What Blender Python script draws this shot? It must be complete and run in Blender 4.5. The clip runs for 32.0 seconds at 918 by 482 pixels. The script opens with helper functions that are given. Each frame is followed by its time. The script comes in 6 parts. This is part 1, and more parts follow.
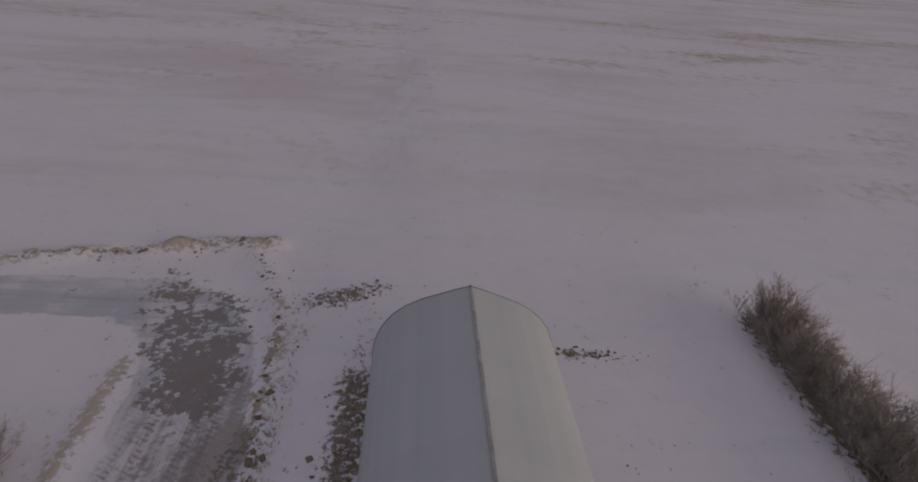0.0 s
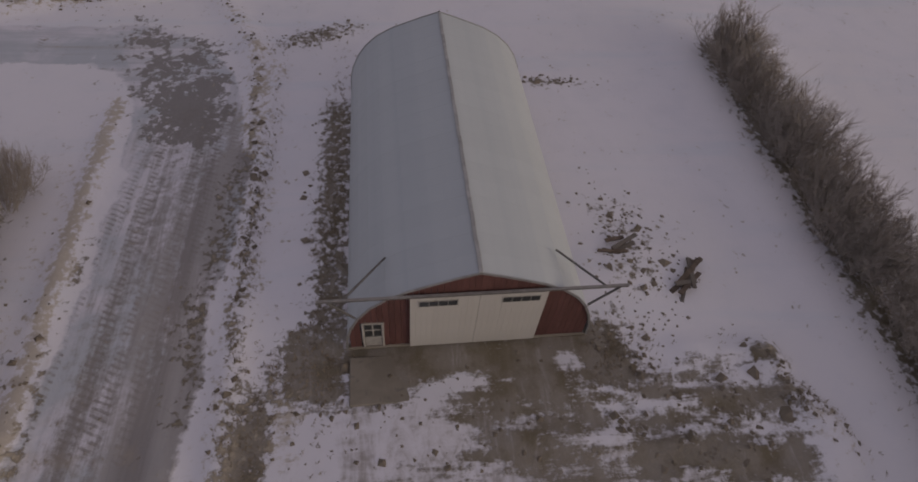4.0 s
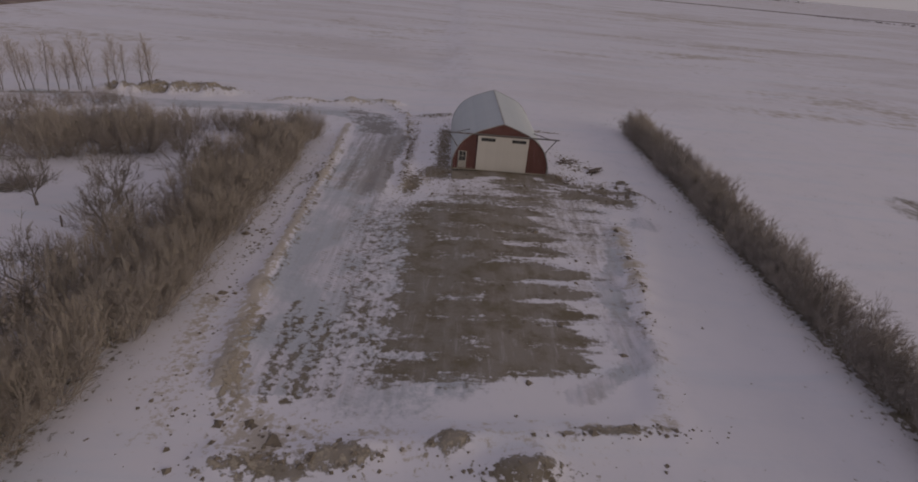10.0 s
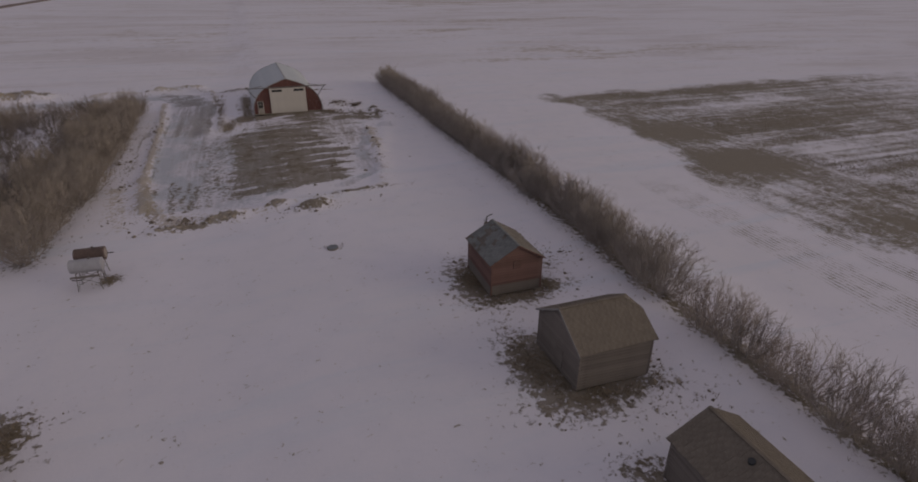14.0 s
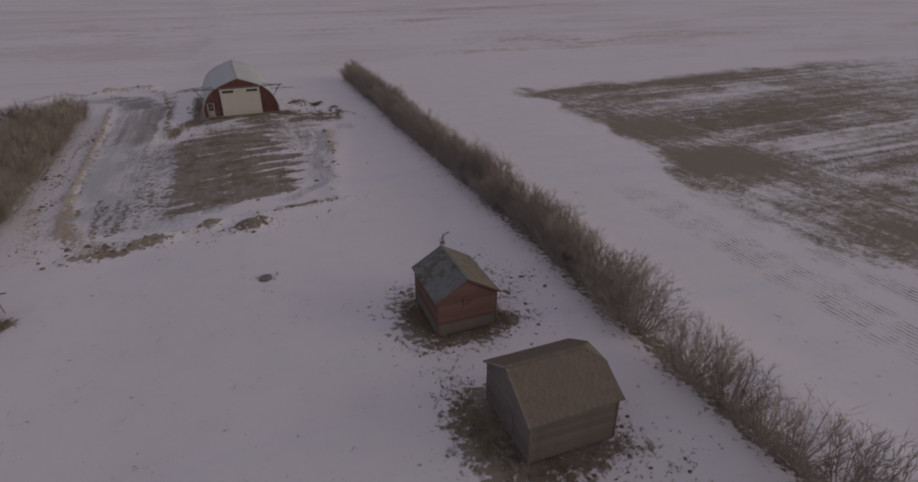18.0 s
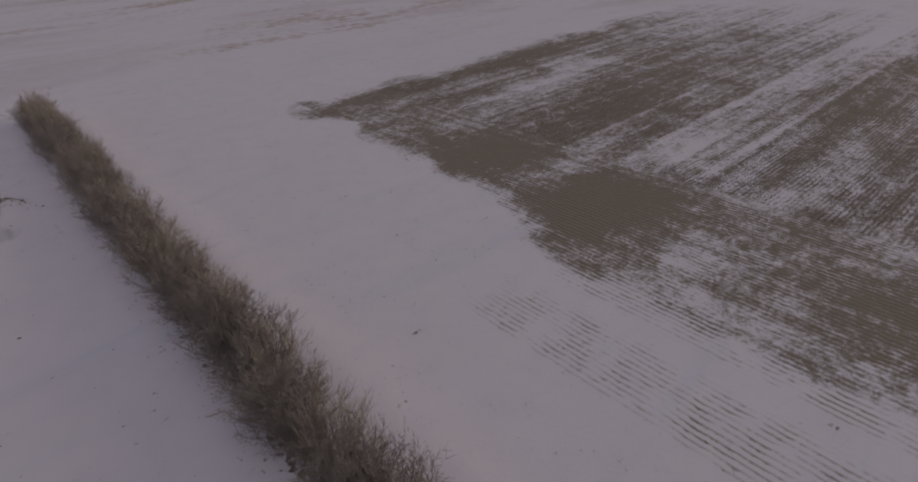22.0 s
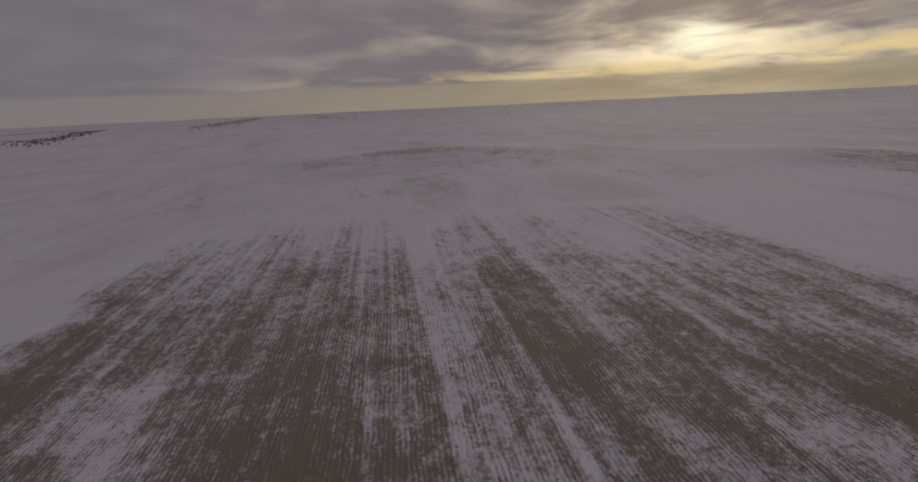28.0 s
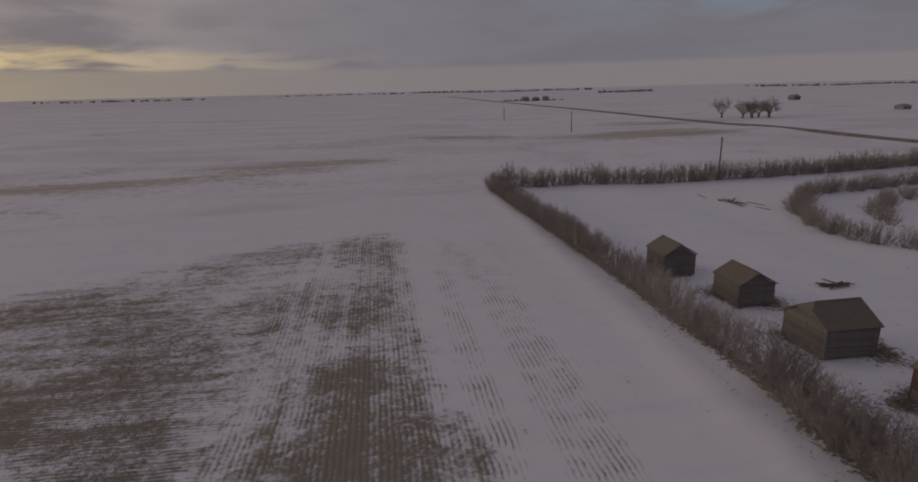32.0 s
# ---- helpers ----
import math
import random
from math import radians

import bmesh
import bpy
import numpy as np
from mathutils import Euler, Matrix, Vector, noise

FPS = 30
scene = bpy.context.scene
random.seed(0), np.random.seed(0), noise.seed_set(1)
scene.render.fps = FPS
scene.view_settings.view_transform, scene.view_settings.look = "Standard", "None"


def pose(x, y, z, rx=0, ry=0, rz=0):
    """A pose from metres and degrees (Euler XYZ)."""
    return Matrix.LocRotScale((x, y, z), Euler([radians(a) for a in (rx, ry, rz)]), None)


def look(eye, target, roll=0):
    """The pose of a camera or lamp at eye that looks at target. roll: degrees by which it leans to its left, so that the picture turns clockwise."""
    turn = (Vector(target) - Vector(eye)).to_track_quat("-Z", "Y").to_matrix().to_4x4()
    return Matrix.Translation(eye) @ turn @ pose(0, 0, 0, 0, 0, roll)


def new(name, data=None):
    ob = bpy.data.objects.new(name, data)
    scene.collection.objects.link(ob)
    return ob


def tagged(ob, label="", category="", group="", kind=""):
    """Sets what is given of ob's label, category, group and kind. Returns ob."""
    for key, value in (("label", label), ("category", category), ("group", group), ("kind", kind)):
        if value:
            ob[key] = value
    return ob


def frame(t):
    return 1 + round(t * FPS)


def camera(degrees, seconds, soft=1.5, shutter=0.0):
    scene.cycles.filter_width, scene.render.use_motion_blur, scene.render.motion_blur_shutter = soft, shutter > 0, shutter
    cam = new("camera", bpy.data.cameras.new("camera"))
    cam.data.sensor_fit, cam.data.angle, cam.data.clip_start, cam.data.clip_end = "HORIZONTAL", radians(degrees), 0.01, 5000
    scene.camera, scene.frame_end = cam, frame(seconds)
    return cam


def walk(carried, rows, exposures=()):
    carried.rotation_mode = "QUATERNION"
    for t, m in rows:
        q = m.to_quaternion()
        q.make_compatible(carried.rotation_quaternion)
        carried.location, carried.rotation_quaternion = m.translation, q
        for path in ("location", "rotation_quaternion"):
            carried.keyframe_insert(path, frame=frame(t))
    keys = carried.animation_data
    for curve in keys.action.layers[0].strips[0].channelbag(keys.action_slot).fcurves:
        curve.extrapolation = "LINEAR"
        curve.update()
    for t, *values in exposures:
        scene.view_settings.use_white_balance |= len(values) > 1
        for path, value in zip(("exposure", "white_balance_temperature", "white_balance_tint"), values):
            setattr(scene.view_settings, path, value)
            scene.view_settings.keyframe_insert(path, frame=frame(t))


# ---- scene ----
cam = camera(78.94, 32.0, soft=1.8)
# seconds, eye x, y, z, yaw, pitch, roll
ROWS = [
    (0, 0.47, -0.17, 21.80, -4.61, -29.01, 5.05),
    (0.5, 0.77, -0.31, 21.93, -8.50, -34.91, 5.12),
    (1, 1.05, -0.51, 22.05, -9.73, -45.06, 5.11),
    (1.5, 1.21, -0.22, 22.02, -10.86, -53.22, 6.16),
    (2, 1.25, -0.30, 22.02, -10.76, -53.11, 6.17),
    (2.5, 1.20, -0.68, 22.04, -10.66, -52.75, 6.10),
    (3, 1.10, -1.41, 22.00, -10.37, -52.47, 6.01),
    (3.5, 0.88, -2.67, 21.79, -10.32, -51.93, 6.12),
    (4, 0.66, -4.39, 21.61, -10.05, -51.42, 6.17),
    (4.5, 0.52, -6.49, 21.56, -9.33, -50.82, 6.06),
    (6.5, -0.58, -19.02, 20.73, -6.40, -36.84, 5.53),
    (7, -0.83, -23.11, 20.43, -5.74, -34.38, 5.57),
    (7.5, -0.99, -27.27, 20.23, -5.17, -34.10, 5.63),
    (8, -1.17, -31.60, 19.99, -4.46, -32.45, 5.70),
    (8.5, -1.42, -36.23, 19.78, -3.77, -29.59, 5.74),
    (9, -1.66, -40.92, 19.55, -3.28, -28.85, 5.54),
    (9.5, -1.73, -45.64, 19.44, -2.57, -27.31, 5.46),
    (10, -1.71, -50.35, 19.46, -1.73, -26.15, 5.31),
    (10.5, -1.52, -55.29, 19.46, -0.88, -25.85, 5.19),
    (11, -1.32, -60.33, 19.35, -0.14, -25.74, 5.06),
    (11.5, -1.08, -65.28, 19.44, 0.55, -26.04, 4.96),
    (12, -0.86, -70.28, 19.58, 0.91, -26.23, 4.50),
    (12.5, -0.84, -74.69, 19.69, -3.03, -26.04, 3.51),
    (13, -0.94, -78.69, 19.68, -7.79, -25.85, 2.61),
    (13.5, -1.03, -81.89, 19.79, -14.98, -25.71, 1.30),
    (14, -1.44, -84.16, 19.88, -20.22, -25.65, 0.57),
    (14.5, -1.62, -85.90, 19.99, -21.10, -25.79, 0.42),
    (16.5, 0.06, -85.53, 20.18, -19.51, -26.45, 0.25),
    (17, 0.91, -83.99, 20.16, -20.19, -26.61, 0.07),
    (17.5, 2.02, -82.00, 20.08, -20.80, -26.68, -0.06),
    (18, 3.30, -79.79, 20.03, -21.43, -26.76, -0.25),
    (18.5, 4.55, -77.34, 20.06, -24.23, -26.87, -0.60),
    (19, 6.04, -74.69, 20.27, -26.62, -27.08, -1.00),
    (19.5, 7.66, -71.79, 20.33, -28.90, -26.87, -1.33),
    (20, 9.35, -68.85, 20.33, -31.42, -26.22, -1.69),
    (20.5, 11.36, -65.85, 20.49, -33.24, -26.35, -2.08),
    (21, 13.87, -62.93, 20.58, -34.64, -26.47, -2.56),
    (21.5, 16.28, -59.95, 20.52, -37.27, -26.49, -2.87),
    (22, 18.64, -57.03, 20.36, -40.65, -30.80, -2.95),
    (22.5, 21.14, -54.17, 20.48, -43.42, -32.06, -3.02),
    (23, 23.95, -51.27, 20.96, -45.52, -30.18, -3.27),
    (23.5, 26.62, -48.83, 21.33, -48.22, -15.15, -3.37),
    (24, 29.21, -46.68, 20.84, -49.76, -12.78, -3.30),
    (24.5, 32.15, -44.43, 20.91, -51.24, -12.84, -3.64),
    (26.5, 39.83, -31.67, 20.11, -74.17, -12.95, -2.27),
    (27, 42.05, -29.60, 20.64, -80.10, -13.42, -1.90),
    (27.5, 45.21, -28.00, 20.82, -89.00, -13.61, -2.24),
    (28, 47.62, -26.98, 20.90, -97.55, -13.77, -2.70),
    (28.5, 48.86, -26.15, 21.19, -107.06, -14.09, -2.66),
    (29, 49.36, -25.80, 21.13, -120.22, -14.49, -2.88),
    (29.5, 49.44, -25.66, 20.93, -133.65, -14.95, -2.68),
    (30, 49.55, -25.51, 20.77, -147.24, -15.23, -2.55),
    (30.5, 49.99, -25.33, 20.51, -158.80, -15.22, -2.10),
    (31, 50.21, -25.27, 20.37, -168.66, -15.21, -1.74),
    (31.5, 50.20, -24.94, 20.57, -177.99, -15.33, -1.67),
    (32, 50.39, -24.89, 20.61, -187.98, -15.36, -1.38),
]
EXPOSURES = [
    (0.0, 0.65), (0.5, 0.59), (1.0, 0.52), (2.0, 0.64), (3.0, 0.74), (5.0, 0.78), (9.0, 0.80), (11.0, 0.67), (12.0, 0.64), (22.5, 0.64), (24.0, 0.5), (26.5, 0.34), (28.0, 0.18), (30.0, 0.07), (31.0, 0.12), (32.0, 0.30),
]
walk(cam, [(t, pose(x, y, z, 90 + pitch, 0, yaw) @ pose(0, 0, 0, 0, 0, roll)) for t, x, y, z, yaw, pitch, roll in ROWS], EXPOSURES)

# ---------------------------------------------------------------- sky, sun
SUN_DIR = Vector((0.857, -0.507, 0.094)).normalized()


def sky():
    w = bpy.data.worlds.new("overcast_evening")
    scene.world = w
    w.use_nodes = True
    nt = w.node_tree
    nt.nodes.clear()
    link = nt.links.new

    def m(op, a, b=0.0, c=0.0, clamp=False):
        n = nt.nodes.new("ShaderNodeMath")
        n.operation, n.use_clamp = op, clamp
        for i, v in enumerate((a, b, c)):
            if isinstance(v, (int, float)):
                n.inputs[i].default_value = v
            else:
                link(v, n.inputs[i])
        return n.outputs[0]

    def mixc(f, a, b, mode="MIX"):
        n = nt.nodes.new("ShaderNodeMix")
        n.data_type, n.blend_type, n.clamp_factor = "RGBA", mode, True
        for i, v in ((0, f), (6, a), (7, b)):
            if isinstance(v, (int, float)):
                n.inputs[i].default_value = v
            elif isinstance(v, tuple):
                n.inputs[i].default_value = (*v, 1)
            else:
                link(v, n.inputs[i])
        return n.outputs[2]

    def step(x, lo, hi):
        n = nt.nodes.new("ShaderNodeMapRange")
        n.interpolation_type = "SMOOTHSTEP"
        link(x, n.inputs[0])
        n.inputs[1].default_value, n.inputs[2].default_value = lo, hi
        return n.outputs[0]

    tc = nt.nodes.new("ShaderNodeTexCoord").outputs["Generated"]
    sep = nt.nodes.new("ShaderNodeSeparateXYZ")
    link(tc, sep.inputs[0])
    x, y, z = sep.outputs
    zc = m("ADD", m("MAXIMUM", z, 0.0), 0.13)
    com = nt.nodes.new("ShaderNodeCombineXYZ")
    link(m("DIVIDE", x, zc), com.inputs[0])
    link(m("DIVIDE", y, zc), com.inputs[1])
    com.inputs[2].default_value = 3.7

    def noise_at(scale, detail, rough, dist):
        n = nt.nodes.new("ShaderNodeTexNoise")
        link(com.outputs[0], n.inputs["Vector"])
        n.inputs["Scale"].default_value = scale
        n.inputs["Detail"].default_value = detail
        n.inputs["Roughness"].default_value = rough
        n.inputs["Distortion"].default_value = dist
        return n.outputs[0]

    big, fine = noise_at(0.40, 6, 0.55, 0.6), noise_at(1.25, 7, 0.56, 0.45)
    cloud = m("ADD", m("MULTIPLY", big, 0.58), m("MULTIPLY", fine, 0.42))
    bright = step(cloud, 0.39, 0.62)
    dot = nt.nodes.new("ShaderNodeVectorMath")
    dot.operation = "DOT_PRODUCT"
    link(tc, dot.inputs[0])
    dot.inputs[1].default_value = SUN_DIR
    d = m("MAXIMUM", dot.outputs["Value"], 0.0)
    bright = m("ADD", 0.5, m("MULTIPLY", m("SUBTRACT", bright, 0.5), m("ADD", 0.45, m("MULTIPLY", m("POWER", d, 3.0), 0.55))))
    broad, halo, disc = m("POWER", d, 5.0), m("POWER", d, 60.0), m("POWER", d, 900.0)
    def toward(v, power):
        n = nt.nodes.new("ShaderNodeVectorMath")
        n.operation = "DOT_PRODUCT"
        link(tc, n.inputs[0])
        n.inputs[1].default_value = Vector(v).normalized()
        return m("POWER", m("MAXIMUM", n.outputs["Value"], 0.0), power)

    # grey cloud deck, thinner and brighter where the sun stands behind it
    base = mixc(bright, SKY_DARK, SKY_LIGHT)
    # the deck is thicker away from the sun, low down
    thick = m("MULTIPLY", m("SUBTRACT", 1.0, m("POWER", d, 1.5)), m("SUBTRACT", 1.0, step(z, 0.10, 0.45)))
    base = mixc(m("MULTIPLY", thick, 0.45), base, (0.108, 0.103, 0.122))
    warm = mixc(bright, (0.020, 0.012, 0.004), (0.25, 0.19, 0.085))
    col = mixc(broad, base, mixc(1.0, base, warm, "ADD"))
    glow = mixc(bright, (0.10, 0.065, 0.02), (0.57, 0.48, 0.28))
    col = mixc(halo, col, mixc(1.0, col, glow, "ADD"))
    col = mixc(m("MULTIPLY", disc, step(fine, 0.34, 0.62)), col, (1.05, 0.96, 0.70))
    # the deck's lit lower edge, over a clear hazy strip down to the horizon
    south = toward((0.55, -0.83, 0.05), 10.0)
    zz = m("ADD", z, m("MULTIPLY", m("SUBTRACT", fine, 0.5), 0.022))
    rim = m("MULTIPLY", step(zz, 0.034, 0.041), m("SUBTRACT", 1.0, step(m("SUBTRACT", zz, m("MULTIPLY", south, 0.020)), 0.043, 0.062)))
    rim = m("MULTIPLY", rim, m("ADD", m("MULTIPLY", m("POWER", d, 7.0), 0.75), m("MULTIPLY", south, 0.22)), clamp=True)
    col = mixc(m("MULTIPLY", rim, step(m("ADD", fine, m("MULTIPLY", south, 0.03)), 0.38, 0.62)), col, (0.70, 0.53, 0.24))
    low = m("SUBTRACT", 1.0, step(z, 0.030, 0.041))
    col = mixc(m("MULTIPLY", low, 0.82), col, mixc(m("POWER", d, 4.0), HORIZON, (0.315, 0.258, 0.155)))
    # blue sky in the gaps on the far side
    air = nt.nodes.new("ShaderNodeTexSky")
    air.sky_type, air.sun_disc = "NISHITA", False
    air.sun_elevation, air.sun_rotation = radians(5.4), math.atan2(SUN_DIR.x, SUN_DIR.y)

    slit = m("MULTIPLY", toward((0.02, 1.0, 0.06), 10.0), m("MULTIPLY", step(zz, 0.064, 0.082), m("SUBTRACT", 1.0, step(zz, 0.105, 0.140))))
    hole = m("MULTIPLY", toward((-0.80, -0.58, 0.14), 9.0), m("MULTIPLY", step(z, 0.07, 0.13), step(fine, 0.36, 0.58)))
    gap = m("ADD", m("MULTIPLY", slit, step(fine, 0.30, 0.52)), hole, clamp=True)
    blue = mixc(1.0, air.outputs[0], (0.10, 0.10, 0.10), "MULTIPLY")
    col = mixc(m("MULTIPLY", gap, 0.92), col, mixc(0.7, blue, (0.112, 0.185, 0.275)))
    bg = nt.nodes.new("ShaderNodeBackground")
    link(col, bg.inputs[0])
    bg.inputs[1].default_value = 1.0
    out = nt.nodes.new("ShaderNodeOutputWorld")
    link(bg.outputs[0], out.inputs[0])


SKY_DARK, SKY_LIGHT, HORIZON = (0.136, 0.1225, 0.140), (0.188, 0.1745, 0.198), (0.180, 0.160, 0.166)
sky()
sun = new("sun", bpy.data.lights.new("sun", "SUN"))
sun.data.energy, sun.data.angle, sun.data.color = 0.75, radians(42), (1.0, 0.83, 0.62)
sun.matrix_world = look((0, 0, 0), -SUN_DIR)


# ---------------------------------------------------------------- noise and lie of the land
def vnoise(x, y, seed):
    """Smooth value noise, 0 to 1, of period one."""
    xi, yi = np.floor(x), np.floor(y)
    fx, fy = x - xi, y - yi
    fx, fy = fx * fx * (3 - 2 * fx), fy * fy * (3 - 2 * fy)

    def h(a, b):
        v = np.sin(a * 127.1 + b * 311.7 + seed * 74.7) * 43758.5453
        return v - np.floor(v)

    return (h(xi, yi) * (1 - fx) + h(xi + 1, yi) * fx) * (1 - fy) + (h(xi, yi + 1) * (1 - fx) + h(xi + 1, yi + 1) * fx) * fy


def fbm(x, y, seed, octaves=4):
    total, amp, norm = 0.0, 1.0, 0.0
    for o in range(octaves):
        total = total + amp * vnoise(x * 2**o + 17.3 * o, y * 2**o - 9.1 * o, seed + o)
        norm, amp = norm + amp, amp * 0.5
    return total / norm


def ss(x, lo, hi):
    t = np.clip((x - lo) / (hi - lo), 0, 1)
    return t * t * (3 - 2 * t)


def blob(x, y, cx, cy, rx, ry=None, turn=0.0):
    """1 at the centre of an ellipse, 0.6 at its rim, falling off beyond."""
    c, s = math.cos(radians(turn)), math.sin(radians(turn))
    dx, dy = x - cx, y - cy
    return np.exp(-0.5 * (((c * dx + s * dy) / rx) ** 2 + ((c * dy - s * dx) / (ry or rx)) ** 2))


def rect(x, y, x0, x1, y0, y1, soft):
    return ss(x, x0 - soft, x0 + soft) * (1 - ss(x, x1 - soft, x1 + soft)) * ss(y, y0 - soft, y0 + soft) * (1 - ss(y, y1 - soft, y1 + soft))


def near_line(x, y, x0, y0, x1, y1, width):
    """1 on a stretch of line, falling off over the width."""
    dx, dy = x1 - x0, y1 - y0
    k = np.clip(((x - x0) * dx + (y - y0) * dy) / (dx * dx + dy * dy), 0, 1)
    return np.exp(-0.5 * (((x - x0 - k * dx) ** 2 + (y - y0 - k * dy) ** 2) / width**2))


def lie(x, y):
    """The broad lie of the ground."""
    z = -0.5 - 0.6 * ss(-x, -3.0, 9.0) + 0.52 * blob(x, y, 3.6, 15.0, 10.0, 13.0)
    far = ss(np.hypot(x - 20, y + 40), 140, 500)
    z = z + far * (fbm(x / 260, y / 260, 5, 3) - 0.5) * (3.0 + 7.0 * ss(np.hypot(x, y), 900, 3500))
    z = z + 4.6 * blob(x, y, 282, -44, 22, 40, 20) + 2.4 * blob(x, y, 204, -172, 40, 16, 33) + 2.2 * blob(x, y, 60, -262, 40, 22) + 2.0 * blob(x, y, -70, -262, 50, 16)
    return z


def berms(x, y):
    """Banks, ridges and heaps pushed up round the drive and the yard."""
    rough = 0.4 + 1.2 * fbm(x / 0.9, y / 0.9, 11, 3)
    z = 0.30 * near_line(x, y, -15.8, 24, -14.6, 4, 0.45) + 0.30 * near_line(x, y, -14.6, 4, -14.0, -18, 0.45)
    z = z + 0.35 * near_line(x, y, -14.0, -18, -12.8, -27, 0.6)
    z = z + 0.6 * (near_line(x, y, -28, 35.0, -18, 37.8, 0.8) + near_line(x, y, -18, 37.8, -11, 38.8, 0.8)) * ss(fbm(x / 3, y / 3, 21, 2), 0.35, 0.7)
    z = z + 1.35 * near_line(x, y, -52, 32.8, -37, 36.8, 1.7) * ss(fbm(x / 2.5, y / 2.5, 22, 3), 0.25, 0.6)
    z = z + 0.45 * blob(x, y, -4.5, 31.5, 2.2, 0.9, 20) + 0.35 * near_line(x, y, -6.9, 28, -6.4, 2, 0.4)
    z = z + 0.75 * blob(x, y, 2.6, -32.6, 1.5, 0.7, 12) + 0.5 * blob(x, y, -5.6, -32.0, 1.2, 0.5) + 0.5 * blob(x, y, -0.6, -31.2, 0.9, 0.5)
    z = z + 0.3 * near_line(x, y, -11, -32.6, 9, -29.6, 0.7) + 0.4 * near_line(x, y, 13.0, 6.0, 16.8, 5.6, 0.5) + 0.45 * near_line(x, y, 16.8, 5.6, 18.4, 1.6, 0.5) + 0.2 * near_line(x, y, 17.6, 0.5, 14.2, -12, 0.6) + 0.25 * near_line(x, y, 13.6, -12, 10.6, -30, 0.6)
    z = z + 0.22 * np.exp(-(((np.mod(y + 0.12 * x, 2.3) - 1.15) / 0.35) ** 2)) * rect(x, y, 5, 14.5, -22, 4.5, 1.5)
    z = z + 0.35 * blob(x, y, 11.6, 10.5, 1.8, 1.2) + 0.3 * blob(x, y, -8.4, 1.6, 0.8, 1.8)
    z = z + 0.3 * near_line(x, y, -7.6, 20, -8.4, 30, 0.4) + 0.4 * near_line(x, y, -8.4, 30, -12, 37.6, 0.6)
    z = z + 0.25 * near_line(x, y, 13.4, -5, 12.4, -16, 0.4) + 0.2 * near_line(x, y, 12.4, -16, 10, -28, 0.4)
    z = z + 0.22 * np.exp(-(((np.mod(y - 0.25 * x, 1.3) - 0.65) / 0.22) ** 2)) * rect(x, y, 10.5, 17.5, -0.5, 6.0, 0.8)
    return z * rough


def ground_at(x, y):
    """The surface, with drifts and rough patches."""
    x, y = np.asarray(x, float), np.asarray(y, float)
    z = lie(x, y) + berms(x, y)
    z = z + 0.10 * (fbm(x / 7, y / 7, 31, 3) - 0.5) + 0.05 * (fbm(x / 1.3, y / 1.3, 32, 2) - 0.5)
    drift = near_line(x, y, 21.3, 30, 22.5, -140, 1.6) + near_line(x, y, 27.5, 30, 28, -140, 1.4)
    z = z + 0.22 * drift
    return z


def gz(x, y):
    return float(ground_at(x, y))


